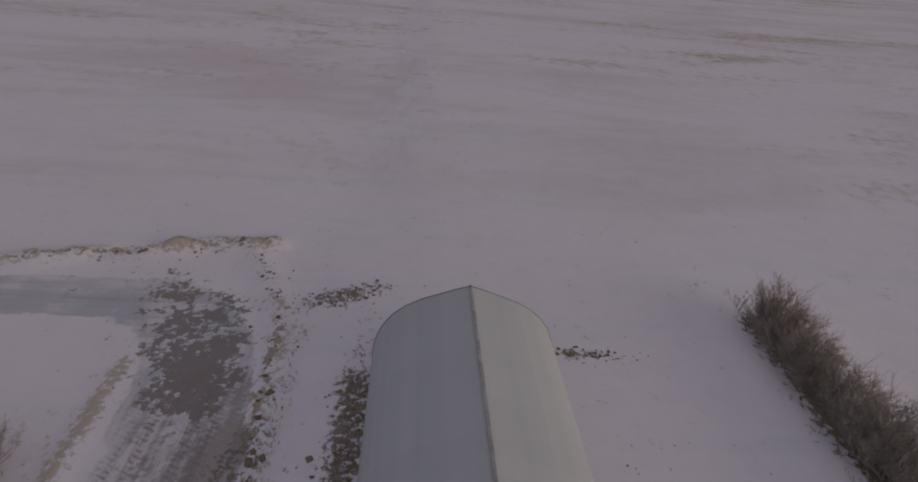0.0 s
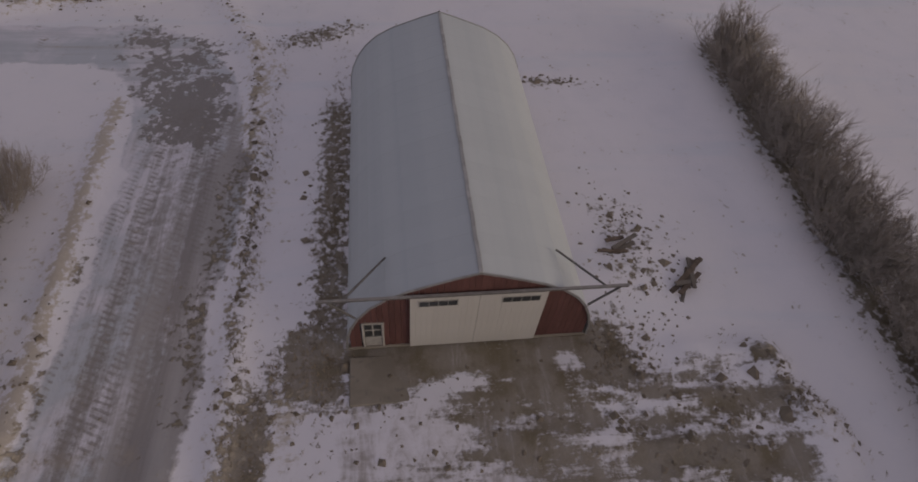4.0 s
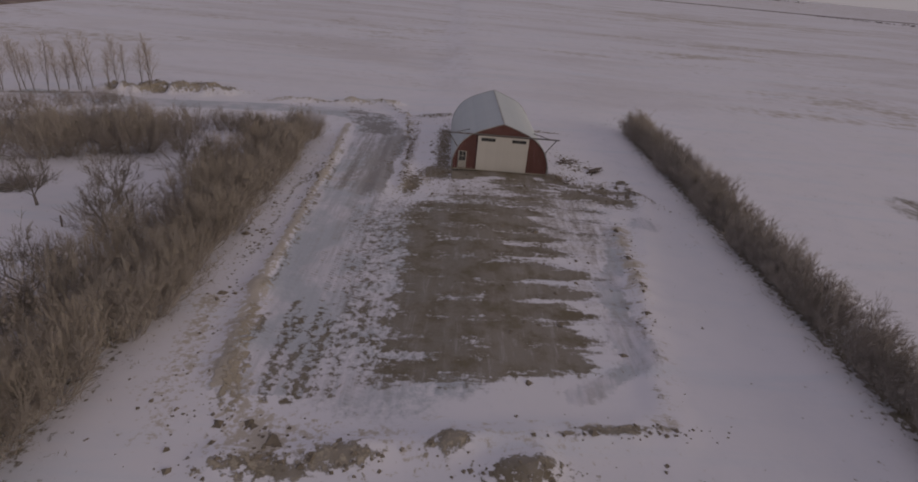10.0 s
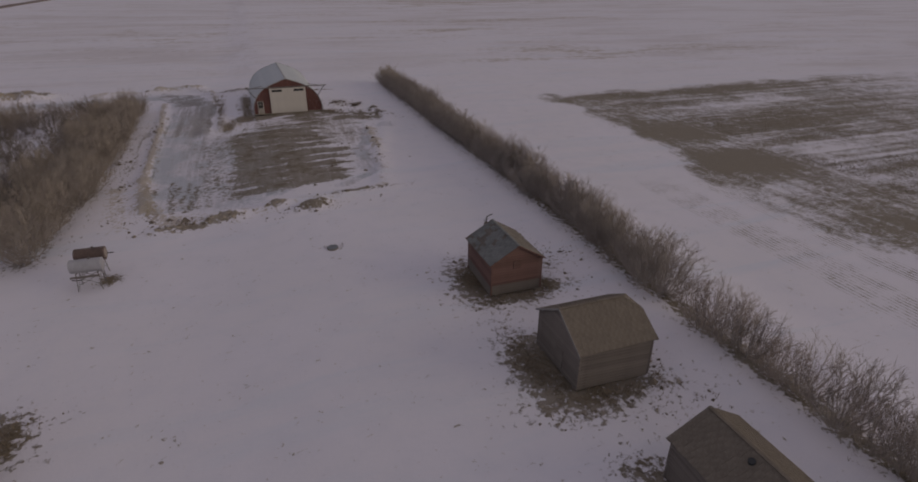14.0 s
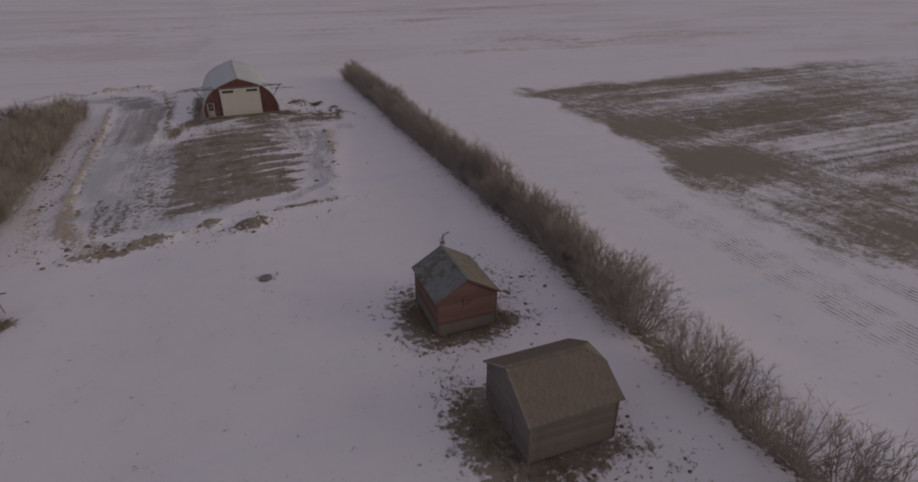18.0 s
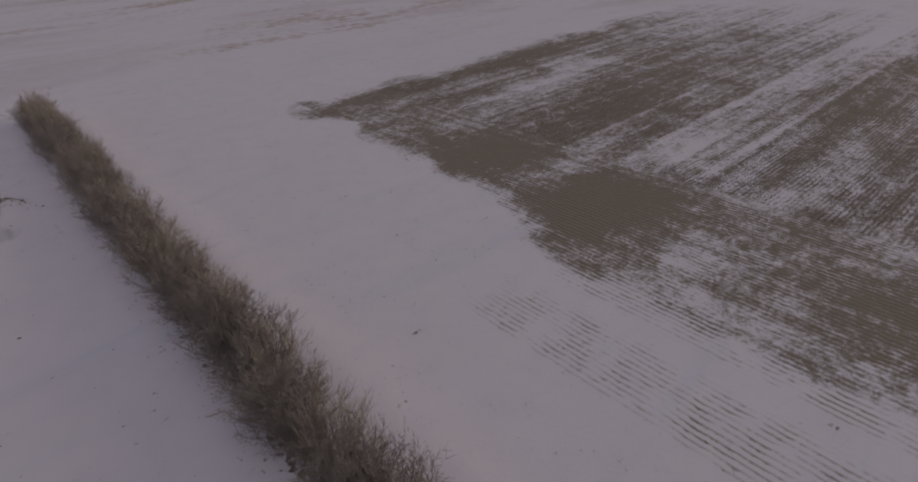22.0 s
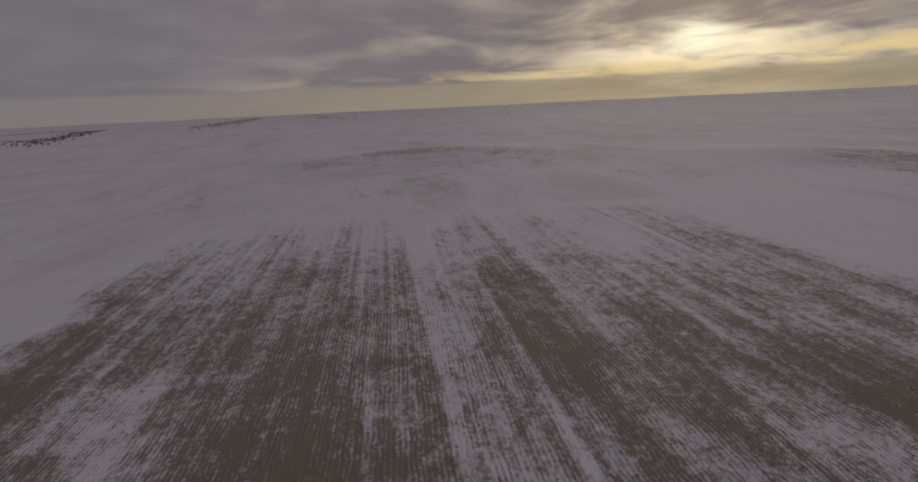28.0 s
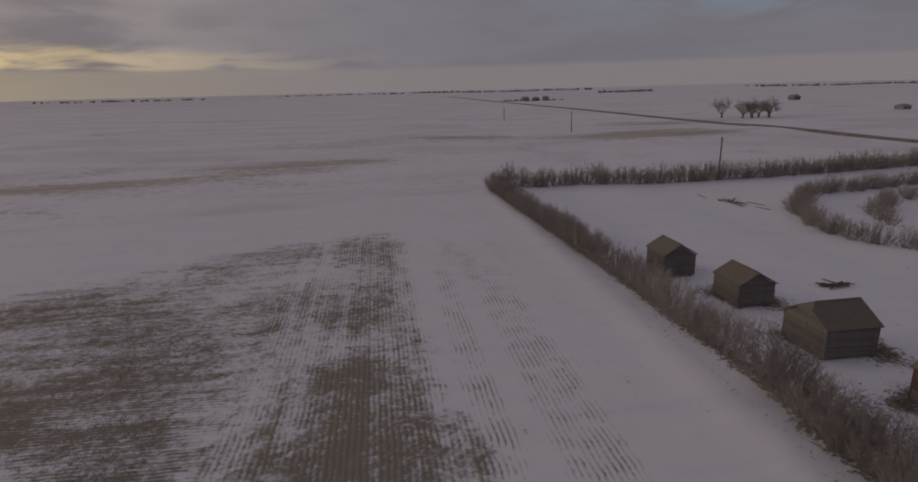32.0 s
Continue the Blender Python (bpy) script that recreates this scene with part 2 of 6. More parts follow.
# ---------------------------------------------------------------- materials
class Mat:
    """A node material being put together."""

    def __init__(self, name, rough=0.8, metal=0.0):
        self.m = bpy.data.materials.new(name)
        self.m.use_nodes = True
        self.t = self.m.node_tree
        self.b = self.t.nodes["Principled BSDF"]
        self.b.inputs["Roughness"].default_value, self.b.inputs["Metallic"].default_value = rough, metal
        self.b.inputs["Specular IOR Level"].default_value = 0.25
        self.pos = self.t.nodes.new("ShaderNodeNewGeometry").outputs["Position"]
        self.obj = self.t.nodes.new("ShaderNodeTexCoord").outputs["Object"]

    def put(self, v, sock):
        if isinstance(v, (int, float)):
            sock.default_value = v
        elif isinstance(v, tuple):
            sock.default_value = (*v, 1) if len(sock.default_value) == 4 else v
        else:
            self.t.links.new(v, sock)

    def math(self, op, a, b=0.0, clamp=False):
        n = self.t.nodes.new("ShaderNodeMath")
        n.operation, n.use_clamp = op, clamp
        self.put(a, n.inputs[0]), self.put(b, n.inputs[1])
        return n.outputs[0]

    def mix(self, f, a, b, mode="MIX"):
        n = self.t.nodes.new("ShaderNodeMix")
        n.data_type, n.blend_type, n.clamp_factor = "RGBA", mode, True
        self.put(f, n.inputs[0]), self.put(a, n.inputs[6]), self.put(b, n.inputs[7])
        return n.outputs[2]

    def step(self, x, lo, hi):
        n = self.t.nodes.new("ShaderNodeMapRange")
        n.interpolation_type = "SMOOTHSTEP"
        self.put(x, n.inputs[0]), self.put(lo, n.inputs[1]), self.put(hi, n.inputs[2])
        return n.outputs[0]

    def stretch(self, vec, sx, sy, sz, turn=0.0):
        n = self.t.nodes.new("ShaderNodeMapping")
        self.put(vec, n.inputs[0])
        n.inputs["Scale"].default_value, n.inputs["Rotation"].default_value = (sx, sy, sz), (0, 0, radians(turn))
        return n.outputs[0]

    def noise(self, vec, scale, detail=4, rough=0.55, dist=0.0):
        n = self.t.nodes.new("ShaderNodeTexNoise")
        self.put(vec, n.inputs["Vector"])
        n.inputs["Scale"].default_value, n.inputs["Detail"].default_value = scale, detail
        n.inputs["Roughness"].default_value, n.inputs["Distortion"].default_value = rough, dist
        return n.outputs[0]

    def attr(self, name):
        n = self.t.nodes.new("ShaderNodeAttribute")
        n.attribute_name = name
        return n.outputs["Fac"]

    def random(self):
        return self.t.nodes.new("ShaderNodeObjectInfo").outputs["Random"]

    def bump(self, height, strength, distance):
        n = self.t.nodes.new("ShaderNodeBump")
        n.inputs["Strength"].default_value, n.inputs["Distance"].default_value = strength, distance
        self.put(height, n.inputs["Height"])
        self.t.links.new(n.outputs[0], self.b.inputs["Normal"])

    def done(self, colour, rough=None):
        self.put(colour, self.b.inputs["Base Color"])
        if rough is not None:
            self.put(rough, self.b.inputs["Roughness"])
        return self.m


SNOW, SNOW_BLUE = (0.765, 0.745, 0.81), (0.64, 0.69, 0.775)


def ground_material():
    g = Mat("snowy_ground", 0.75)
    p = g.pos
    n_big, n_mid, n_fine, n_tiny = g.noise(p, 0.07, 4), g.noise(p, 0.5, 5, 0.6), g.noise(p, 2.6, 5, 0.65), g.noise(p, 9.0, 3, 0.7)
    wind = g.noise(g.stretch(p, 0.05, 0.35, 0.3, 12), 1.0, 6, 0.6, 0.4)
    snow = g.mix(g.step(n_big, 0.35, 0.65), SNOW, (0.755, 0.735, 0.785))
    snow = g.mix(g.math("MULTIPLY", g.step(wind, 0.5, 0.75), 0.55), snow, SNOW_BLUE)
    snow = g.mix(g.math("MULTIPLY", g.step(n_mid, 0.42, 0.68), 0.4), snow, (0.695, 0.69, 0.76))
    # packed, icy drive with tyre tracks along it
    a_west = g.attr("westward")
    ice_v = g.mix(a_west, g.noise(g.stretch(p, 1.6, 0.12, 1, 3), 1.0, 6, 0.7, 0.3), g.noise(g.stretch(p, 0.12, 1.6, 1, 3), 1.0, 6, 0.7, 0.3))
    sep = g.t.nodes.new("ShaderNodeSeparateXYZ")
    g.put(p, sep.inputs[0])
    tread = g.math("SINE", g.math("ADD", g.math("MULTIPLY", sep.outputs[1], 20.0), g.math("ADD", g.math("MULTIPLY", sep.outputs[0], 9.0), g.math("MULTIPLY", n_mid, 9.0))))
    lug = g.math("MULTIPLY", g.step(tread, -0.3, 0.8), g.step(g.noise(g.stretch(p, 1.5, 0.05, 1, 2), 1.0, 3, 0.5), 0.47, 0.56))
    ice_c = g.mix(g.step(ice_v, 0.33, 0.62), (0.52, 0.52, 0.57), (0.71, 0.685, 0.755))
    n_wet = g.noise(p, 0.22, 4, 0.6, 0.5)
    ice_c = g.mix(g.math("MULTIPLY", g.step(n_wet, 0.40, 0.60), 0.85), ice_c, (0.47, 0.50, 0.555))
    lug_at = g.step(g.math("ADD", n_mid, g.math("MULTIPLY", g.attr("lugs"), 0.40)), 0.52, 0.74)
    ice_c = g.mix(g.math("MULTIPLY", g.math("MULTIPLY", g.step(lug, 0.2, 0.8), g.math("MULTIPLY", lug_at, g.step(n_fine, 0.32, 0.58))), 0.85), ice_c, (0.31, 0.295, 0.30))
    ruts = g.mix(a_west, g.noise(g.stretch(p, 0.9, 0.035, 1, 1.5), 1.0, 4, 0.6, 0.2), g.noise(g.stretch(p, 0.035, 0.9, 1, 1.5), 1.0, 4, 0.6, 0.2))
    ice_c = g.mix(g.math("MULTIPLY", g.math("MULTIPLY", g.step(ruts, 0.52, 0.68), 0.55), g.step(n_mid, 0.35, 0.6)), ice_c, (0.36, 0.34, 0.335))
    grime = g.step(g.math("ADD", g.attr("grime"), g.math("ADD", g.math("MULTIPLY", g.math("SUBTRACT", ice_v, 0.5), -1.1), g.math("MULTIPLY", g.math("SUBTRACT", n_fine, 0.5), 0.9))), 0.30, 0.75)
    grime_c = g.mix(g.step(ruts, 0.35, 0.65), (0.235, 0.21, 0.195), (0.37, 0.345, 0.34))
    ice_c = g.mix(g.math("MULTIPLY", grime, 0.85), ice_c, grime_c)
    a_ice = g.attr("ice")
    ice = g.step(g.math("ADD", a_ice, g.math("MULTIPLY", g.math("SUBTRACT", g.math("ADD", g.math("MULTIPLY", n_mid, 0.5), g.math("MULTIPLY", n_fine, 0.5)), 0.5), 1.3)), 0.36, 0.62)
    col = g.mix(ice, snow, ice_c)
    # thawed earth and flattened grass
    a_mud = g.attr("mud")
    streak = g.noise(g.stretch(p, 0.24, 1.5, 1, -4), 1.0, 6, 0.68, 0.5)
    chunky = g.math("ADD", g.math("MULTIPLY", n_fine, 0.32), g.math("ADD", g.math("MULTIPLY", n_mid, 0.24), g.math("MULTIPLY", g.mix(g.attr("yard"), n_fine, streak), 0.44)))
    chunky = g.math("ADD", chunky, g.math("MULTIPLY", g.math("SUBTRACT", n_tiny, 0.5), 0.14))
    mud = g.step(g.math("ADD", a_mud, g.math("MULTIPLY", g.math("SUBTRACT", chunky, 0.5), 3.0)), 0.38, 0.66)
    earth = g.mix(n_mid, (0.150, 0.125, 0.086), (0.222, 0.188, 0.136))
    earth = g.mix(g.math("MULTIPLY", g.step(n_tiny, 0.55, 0.75), 0.5), earth, (0.33, 0.285, 0.235))
    rut = g.noise(g.stretch(p, 1.0, 0.10, 1, 2), 1.0, 5, 0.6, 0.2)
    earth = g.mix(g.math("MULTIPLY", g.step(rut, 0.50, 0.70), 0.30), earth, (0.33, 0.295, 0.25))
    frost = g.math("ADD", 0.86, g.math("MULTIPLY", g.step(n_mid, 0.62, 0.36), 0.14))
    col = g.mix(g.math("MULTIPLY", mud, frost), col, earth)
    # thin, driven-over snow on the yard, smeared with earth, and frost left in the wheel marks
    smear = g.math("ADD", g.math("MULTIPLY", g.noise(g.stretch(p, 0.8, 0.22, 1, 5), 1.0, 6, 0.72, 0.8), 0.55), g.math("MULTIPLY", g.math("ADD", streak, n_fine), 0.225))
    thin = g.step(g.math("ADD", g.attr("slush"), g.math("MULTIPLY", g.math("SUBTRACT", smear, 0.5), 2.6)), 0.25, 0.80)
    slush_c = g.mix(g.step(smear, 0.42, 0.62), (0.46, 0.425, 0.42), (0.285, 0.250, 0.225))
    col = g.mix(g.math("MULTIPLY", g.math("MULTIPLY", thin, 0.85), g.math("SUBTRACT", 1.0, mud)), col, slush_c)
    marks = g.noise(g.stretch(p, 2.2, 0.30, 1, 3), 1.0, 5, 0.7, 0.6)
    rime = g.math("MULTIPLY", g.math("MULTIPLY", g.step(marks, 0.54, 0.70), g.step(n_mid, 0.42, 0.62)), g.math("MULTIPLY", mud, g.attr("yard")))
    col = g.mix(g.math("MULTIPLY", rime, 0.50), col, (0.47, 0.44, 0.44))
    # dark frozen gravel laid bare in fragments at the bend
    shards = g.math("ADD", g.math("MULTIPLY", g.math("SUBTRACT", n_fine, 0.5), 1.8), g.math("MULTIPLY", g.math("SUBTRACT", n_mid, 0.5), 1.6))
    col = g.mix(g.math("MULTIPLY", g.step(g.math("ADD", g.attr("bare"), shards), 0.46, 0.60), 0.92), col, g.mix(n_tiny, (0.185, 0.170, 0.165), (0.285, 0.265, 0.258)))
    # dirty, ochre-stained snow
    a_dirt = g.attr("dirt")
    dirt = g.step(g.math("ADD", a_dirt, g.math("MULTIPLY", g.math("SUBTRACT", chunky, 0.5), 3.0)), 0.3, 0.7)
    col = g.mix(g.math("MULTIPLY", dirt, 0.8), col, g.mix(n_fine, (0.29, 0.24, 0.17), (0.60, 0.53, 0.43)))
    # stubble: rows one way in the field, the other on the headland
    a_stub, a_head = g.attr("stubble"), g.attr("headland")
    wob = g.math("ADD", g.math("MULTIPLY", n_mid, 0.5), g.math("MULTIPLY", n_fine, 0.16))

    def rows_along(coord, period):
        s = g.math("SINE", g.math("MULTIPLY", g.math("ADD", coord, wob), 2 * math.pi / period))
        return g.math("ADD", g.math("MULTIPLY", s, 0.5), 0.5)

    along_x, along_y = rows_along(g.math("ADD", sep.outputs[1], g.math("MULTIPLY", sep.outputs[0], 0.03)), 0.36), rows_along(sep.outputs[0], 0.40)
    rows = g.mix(a_head, along_x, along_y)
    patch_a, patch_b = g.noise(g.stretch(p, 0.10, 0.13, 1, 4), 1.0, 5, 0.65, 0.6), g.noise(g.stretch(p, 0.55, 0.75, 1, 2), 1.0, 6, 0.72, 0.8)
    lane = g.mix(a_head, g.noise(g.stretch(p, 0.012, 0.9, 1, 0.6), 1.0, 4, 0.6), g.noise(g.stretch(p, 0.7, 0.03, 1, 0.6), 1.0, 3, 0.5))
    patch = g.math("ADD", g.math("MULTIPLY", patch_a, 0.26), g.math("ADD", g.math("MULTIPLY", patch_b, 0.42), g.math("MULTIPLY", lane, 0.32)))
    thick = g.math("ADD", a_stub, g.math("ADD", g.math("MULTIPLY", g.math("SUBTRACT", patch, 0.5), 5.0), g.math("ADD", g.math("MULTIPLY", g.math("SUBTRACT", n_fine, 0.5), 1.6), g.math("MULTIPLY", g.math("SUBTRACT", n_tiny, 0.5), 0.9))))
    cover = g.math("ADD", g.math("SUBTRACT", thick, 0.5), g.math("MULTIPLY", g.math("SUBTRACT", rows, 0.5), g.math("MULTIPLY", g.step(n_mid, 0.30, 0.70), 0.50)))
    stub = g.math("MULTIPLY", g.step(cover, -0.46, 0.52), g.step(a_stub, 0.02, 0.14))
    stub_c = g.mix(n_fine, (0.178, 0.153, 0.114), (0.255, 0.222, 0.168))
    col = g.mix(g.math("MULTIPLY", stub, 0.95), col, stub_c)
    drill = g.math("MULTIPLY", g.step(along_y, 0.45, 0.95), g.math("MULTIPLY", g.attr("side"), g.step(g.math("ADD", g.math("MULTIPLY", n_mid, 0.6), g.math("MULTIPLY", n_fine, 0.4)), 0.40, 0.66)))
    col = g.mix(g.math("MULTIPLY", drill, 0.88), col, stub_c)
    # dry grass showing on blown knolls far out
    a_dry = g.attr("dry")
    far_v = g.noise(g.stretch(p, 0.02, 0.055, 1, 8), 1.0, 6, 0.65, 0.6)
    dry = g.step(g.math("ADD", a_dry, g.math("MULTIPLY", g.math("SUBTRACT", g.math("ADD", g.math("MULTIPLY", far_v, 0.6), g.math("MULTIPLY", n_mid, 0.4)), 0.5), 3.2)), 0.38, 0.95)
    stripe = g.math("ADD", 0.62, g.math("MULTIPLY", g.step(g.noise(g.stretch(p, 0.02, 1.1, 1, 2), 1.0, 2, 0.5), 0.40, 0.60), 0.28))
    col = g.mix(g.math("MULTIPLY", dry, stripe), col, g.mix(n_mid, (0.28, 0.228, 0.155), (0.47, 0.40, 0.315)))
    blown = g.noise(g.stretch(p, 0.012, 0.035, 1, 6), 1.0, 6, 0.7, 0.5)
    col = g.mix(g.math("MULTIPLY", g.math("MULTIPLY", g.step(blown, 0.44, 0.66), g.step(a_dry, 0.0, 0.10)), 0.36), col, (0.47, 0.42, 0.41))
    h = g.math("ADD", g.math("MULTIPLY", n_fine, 0.6), g.math("ADD", g.math("MULTIPLY", n_tiny, 0.35), g.math("MULTIPLY", g.math("MULTIPLY", rows, stub), 0.3)))
    g.bump(g.math("MULTIPLY", h, g.math("ADD", 0.25, g.math("ADD", g.math("MULTIPLY", mud, 0.9), g.math("ADD", g.math("MULTIPLY", ice, 0.7), stub)))), 0.7, 0.12)
    rough = g.mix(ice, (0.8, 0.8, 0.8), (0.45, 0.45, 0.45))
    return g.done(col, rough)


def plain_material(name, c0, c1, scale=3.0, rough=0.8, metal=0.0, bump=0.3, streaks=(1, 1, 1), vary=0.25, spot=None, tint=None):
    """Two colours in worn streaks, each piece a shade of its own."""
    g = Mat(name, rough, metal)
    v = g.stretch(g.obj, *streaks)
    n1, n2 = g.noise(v, scale, 6, 0.62, 0.3), g.noise(g.obj, scale * 7, 3, 0.6)
    col = g.mix(g.step(n1, 0.32, 0.68), c0, c1)
    shade = g.math("ADD", 1.0 - vary / 2, g.math("MULTIPLY", g.random(), vary))
    com = g.t.nodes.new("ShaderNodeCombineXYZ")
    for i in range(3):
        g.put(shade, com.inputs[i])
    col = g.mix(1.0, col, com.outputs[0], "MULTIPLY")
    if spot:
        col = g.mix(g.math("MULTIPLY", g.step(g.noise(v, scale * 2.2, 5, 0.7, 0.6), 0.56, 0.68), 0.75), col, spot)
    g.bump(g.math("ADD", g.math("MULTIPLY", n1, 0.5), n2), bump, 0.02)
    return g.done(col, g.math("ADD", rough - 0.12, g.math("MULTIPLY", n2, 0.24)))


def twig_material(name, c0, c1, scale=1.2):
    g = Mat(name, 0.85)
    n = g.noise(g.pos, scale, 4)
    col = g.mix(g.step(n, 0.3, 0.7), c0, c1)
    col = g.mix(g.math("MULTIPLY", g.random(), 0.35), col, g.mix(0.5, c0, (0.24, 0.19, 0.15)))
    return g.done(col)


M_GROUND = ground_material()
M_ROOF = plain_material("painted_steel_sheet", (0.465, 0.50, 0.53), (0.52, 0.55, 0.57), 0.4, 0.6, 0.0, 0.04, (1, 0.15, 0.3), 0.03)
M_RED = plain_material("red_painted_boards", (0.108, 0.052, 0.048), (0.142, 0.066, 0.060), 1.4, 0.75, 0, 0.3, (1, 1, 0.2), 0.25, (0.17, 0.085, 0.075))
M_RED_OLD = plain_material("faded_red_boards", (0.138, 0.086, 0.075), (0.18, 0.104, 0.089), 1.6, 0.85, 0, 0.4, (0.25, 0.25, 2), 0.3, (0.20, 0.15, 0.125))
M_WOOD_OLD = plain_material("weathered_boards", (0.155, 0.137, 0.122), (0.21, 0.187, 0.168), 1.6, 0.88, 0, 0.4, (0.25, 0.25, 2), 0.3, (0.115, 0.10, 0.092))
M_WHITE = plain_material("cream_painted_boards", (0.49, 0.47, 0.445), (0.55, 0.53, 0.50), 1.2, 0.65, 0, 0.15, (1, 1, 0.15), 0.05, (0.54, 0.50, 0.45))
M_TRIM = plain_material("grey_weathered_trim", (0.33, 0.31, 0.29), (0.46, 0.44, 0.41), 3.0, 0.75, 0, 0.3)
M_SHINGLE = plain_material("brown_wooden_shingles", (0.155, 0.134, 0.110), (0.205, 0.178, 0.147), 1.2, 0.88, 0, 0.5, (1, 1, 1), 0.12, (0.11, 0.098, 0.084))
M_SHINGLE_GREY = plain_material("grey_green_shingles", (0.15, 0.16, 0.155), (0.225, 0.233, 0.228), 1.8, 0.85, 0, 0.5, (1, 1, 1), 0.25, (0.135, 0.14, 0.135))
M_SHINGLE_BARE = plain_material("bare_weathered_shingles", (0.19, 0.172, 0.148), (0.255, 0.232, 0.20), 1.4, 0.88, 0, 0.5, (1.6, 0.25, 1), 0.2, (0.13, 0.116, 0.10))
M_STEEL = plain_material("galvanised_steel", (0.36, 0.355, 0.35), (0.47, 0.465, 0.46), 3, 0.5, 0.6, 0.15)
M_DARK_STEEL = plain_material("dark_steel", (0.12, 0.115, 0.115), (0.19, 0.18, 0.175), 4, 0.6, 0.3, 0.2)
M_TANK = plain_material("silver_tank_paint", (0.36, 0.36, 0.385), (0.45, 0.45, 0.475), 1.3, 0.5, 0.3, 0.1, (1, 1, 1), 0.05, (0.40, 0.36, 0.33))
M_RUST = plain_material("rusted_tank_steel", (0.105, 0.082, 0.076), (0.15, 0.110, 0.098), 2.0, 0.85, 0.1, 0.3, (1, 1, 1), 0.1, (0.11, 0.072, 0.065))
M_CONCRETE = plain_material("grey_concrete", (0.225, 0.20, 0.168), (0.28, 0.25, 0.212), 0.9, 0.85, 0, 0.3, (1, 1, 1), 0.1, (0.18, 0.165, 0.15))
M_RAIL = plain_material("weathered_rail_steel", (0.20, 0.19, 0.19), (0.28, 0.265, 0.26), 2.5, 0.7, 0.2, 0.2)
M_RAKE = plain_material("grey_rake_board", (0.20, 0.19, 0.18), (0.28, 0.27, 0.255), 2.5, 0.85, 0, 0.3)
M_LID = plain_material("blue_grey_lid", (0.20, 0.22, 0.245), (0.27, 0.29, 0.31), 3, 0.6, 0.2, 0.2)
M_CAP = plain_material("pale_tank_end", (0.30, 0.265, 0.24), (0.38, 0.34, 0.31), 2.0, 0.7, 0.1, 0.1)
M_GLASS = Mat("dark_window_glass", 0.12).done((0.045, 0.047, 0.05))
M_CLOD = plain_material("frozen_earth_clods", (0.165, 0.14, 0.11), (0.25, 0.213, 0.172), 1.0, 0.9, 0, 0.4)
M_GRASS = plain_material("dead_grass", (0.24, 0.195, 0.145), (0.36, 0.30, 0.225), 0.6, 0.9, 0, 0.0)
M_STUBBLE = plain_material("cut_stubble_straw", (0.26, 0.225, 0.165), (0.36, 0.31, 0.235), 0.2, 0.9, 0, 0.0)
M_TWIG = twig_material("bare_brown_twigs", (0.31, 0.278, 0.254), (0.412, 0.370, 0.337))
M_STEM = twig_material("grey_brown_stems", (0.35, 0.32, 0.295), (0.45, 0.41, 0.375), 3.0)
M_TWIG_PALE = twig_material("pale_ash_twigs", (0.37, 0.322, 0.285), (0.48, 0.42, 0.37))
M_BARK = twig_material("grey_bark", (0.165, 0.147, 0.132), (0.26, 0.232, 0.207), 5.0)
M_POLE = plain_material("creosoted_pole", (0.11, 0.085, 0.07), (0.17, 0.135, 0.11), 3, 0.85, 0, 0.3, (1, 1, 0.1))
M_FAR = plain_material("far_brush", (0.17, 0.148, 0.148), (0.24, 0.21, 0.205), 0.05, 0.9, 0, 0)
M_FAR_WALL = plain_material("far_painted_wall", (0.22, 0.20, 0.20), (0.30, 0.28, 0.27), 0.5, 0.8)
M_GRAVEL = plain_material("gravel_road", (0.15, 0.12, 0.11), (0.24, 0.195, 0.18), 0.25, 0.9, 0, 0.3)


# ---------------------------------------------------------------- mesh helpers
def mesh_of(name, verts, faces, material, smooth=False):
    me = bpy.data.meshes.new(name)
    me.from_pydata(verts, [], faces)
    me.materials.append(material)
    if smooth:
        me.polygons.foreach_set("use_smooth", [True] * len(me.polygons))
    me.update()
    return me


def part(name, bm, material, parent, label=""):
    """Links a bmesh as one mesh object under a thing or a part."""
    me = bpy.data.meshes.new(name)
    bm.to_mesh(me)
    bm.free()
    me.materials.append(material)
    ob = new(name, me)
    ob.parent = parent
    return tagged(ob, label)


def part_mesh(name, me, parent, m=None, label=""):
    ob = new(name, me)
    ob.parent = parent
    if m is not None:
        ob.matrix_basis = m
    return tagged(ob, label)


def thing(name, label, category, m=None, group="", kind=""):
    ob = new(name)
    ob.empty_display_size = 0.2
    if m is not None:
        ob.matrix_basis = m
    return tagged(ob, label, category, group, kind)


def box(sx, sy, sz, m=None, bevel=0.0, bm=None):
    bm = bm or bmesh.new()
    made = bmesh.ops.create_cube(bm, size=1.0)["verts"]
    bmesh.ops.scale(bm, vec=(sx, sy, sz), verts=made)
    if bevel:
        edges = list({e for v in made for e in v.link_edges})
        made = bmesh.ops.bevel(bm, geom=edges, offset=bevel, segments=1, affect="EDGES")["verts"]
    if m is not None:
        bmesh.ops.transform(bm, matrix=m, verts=made)
    return bm


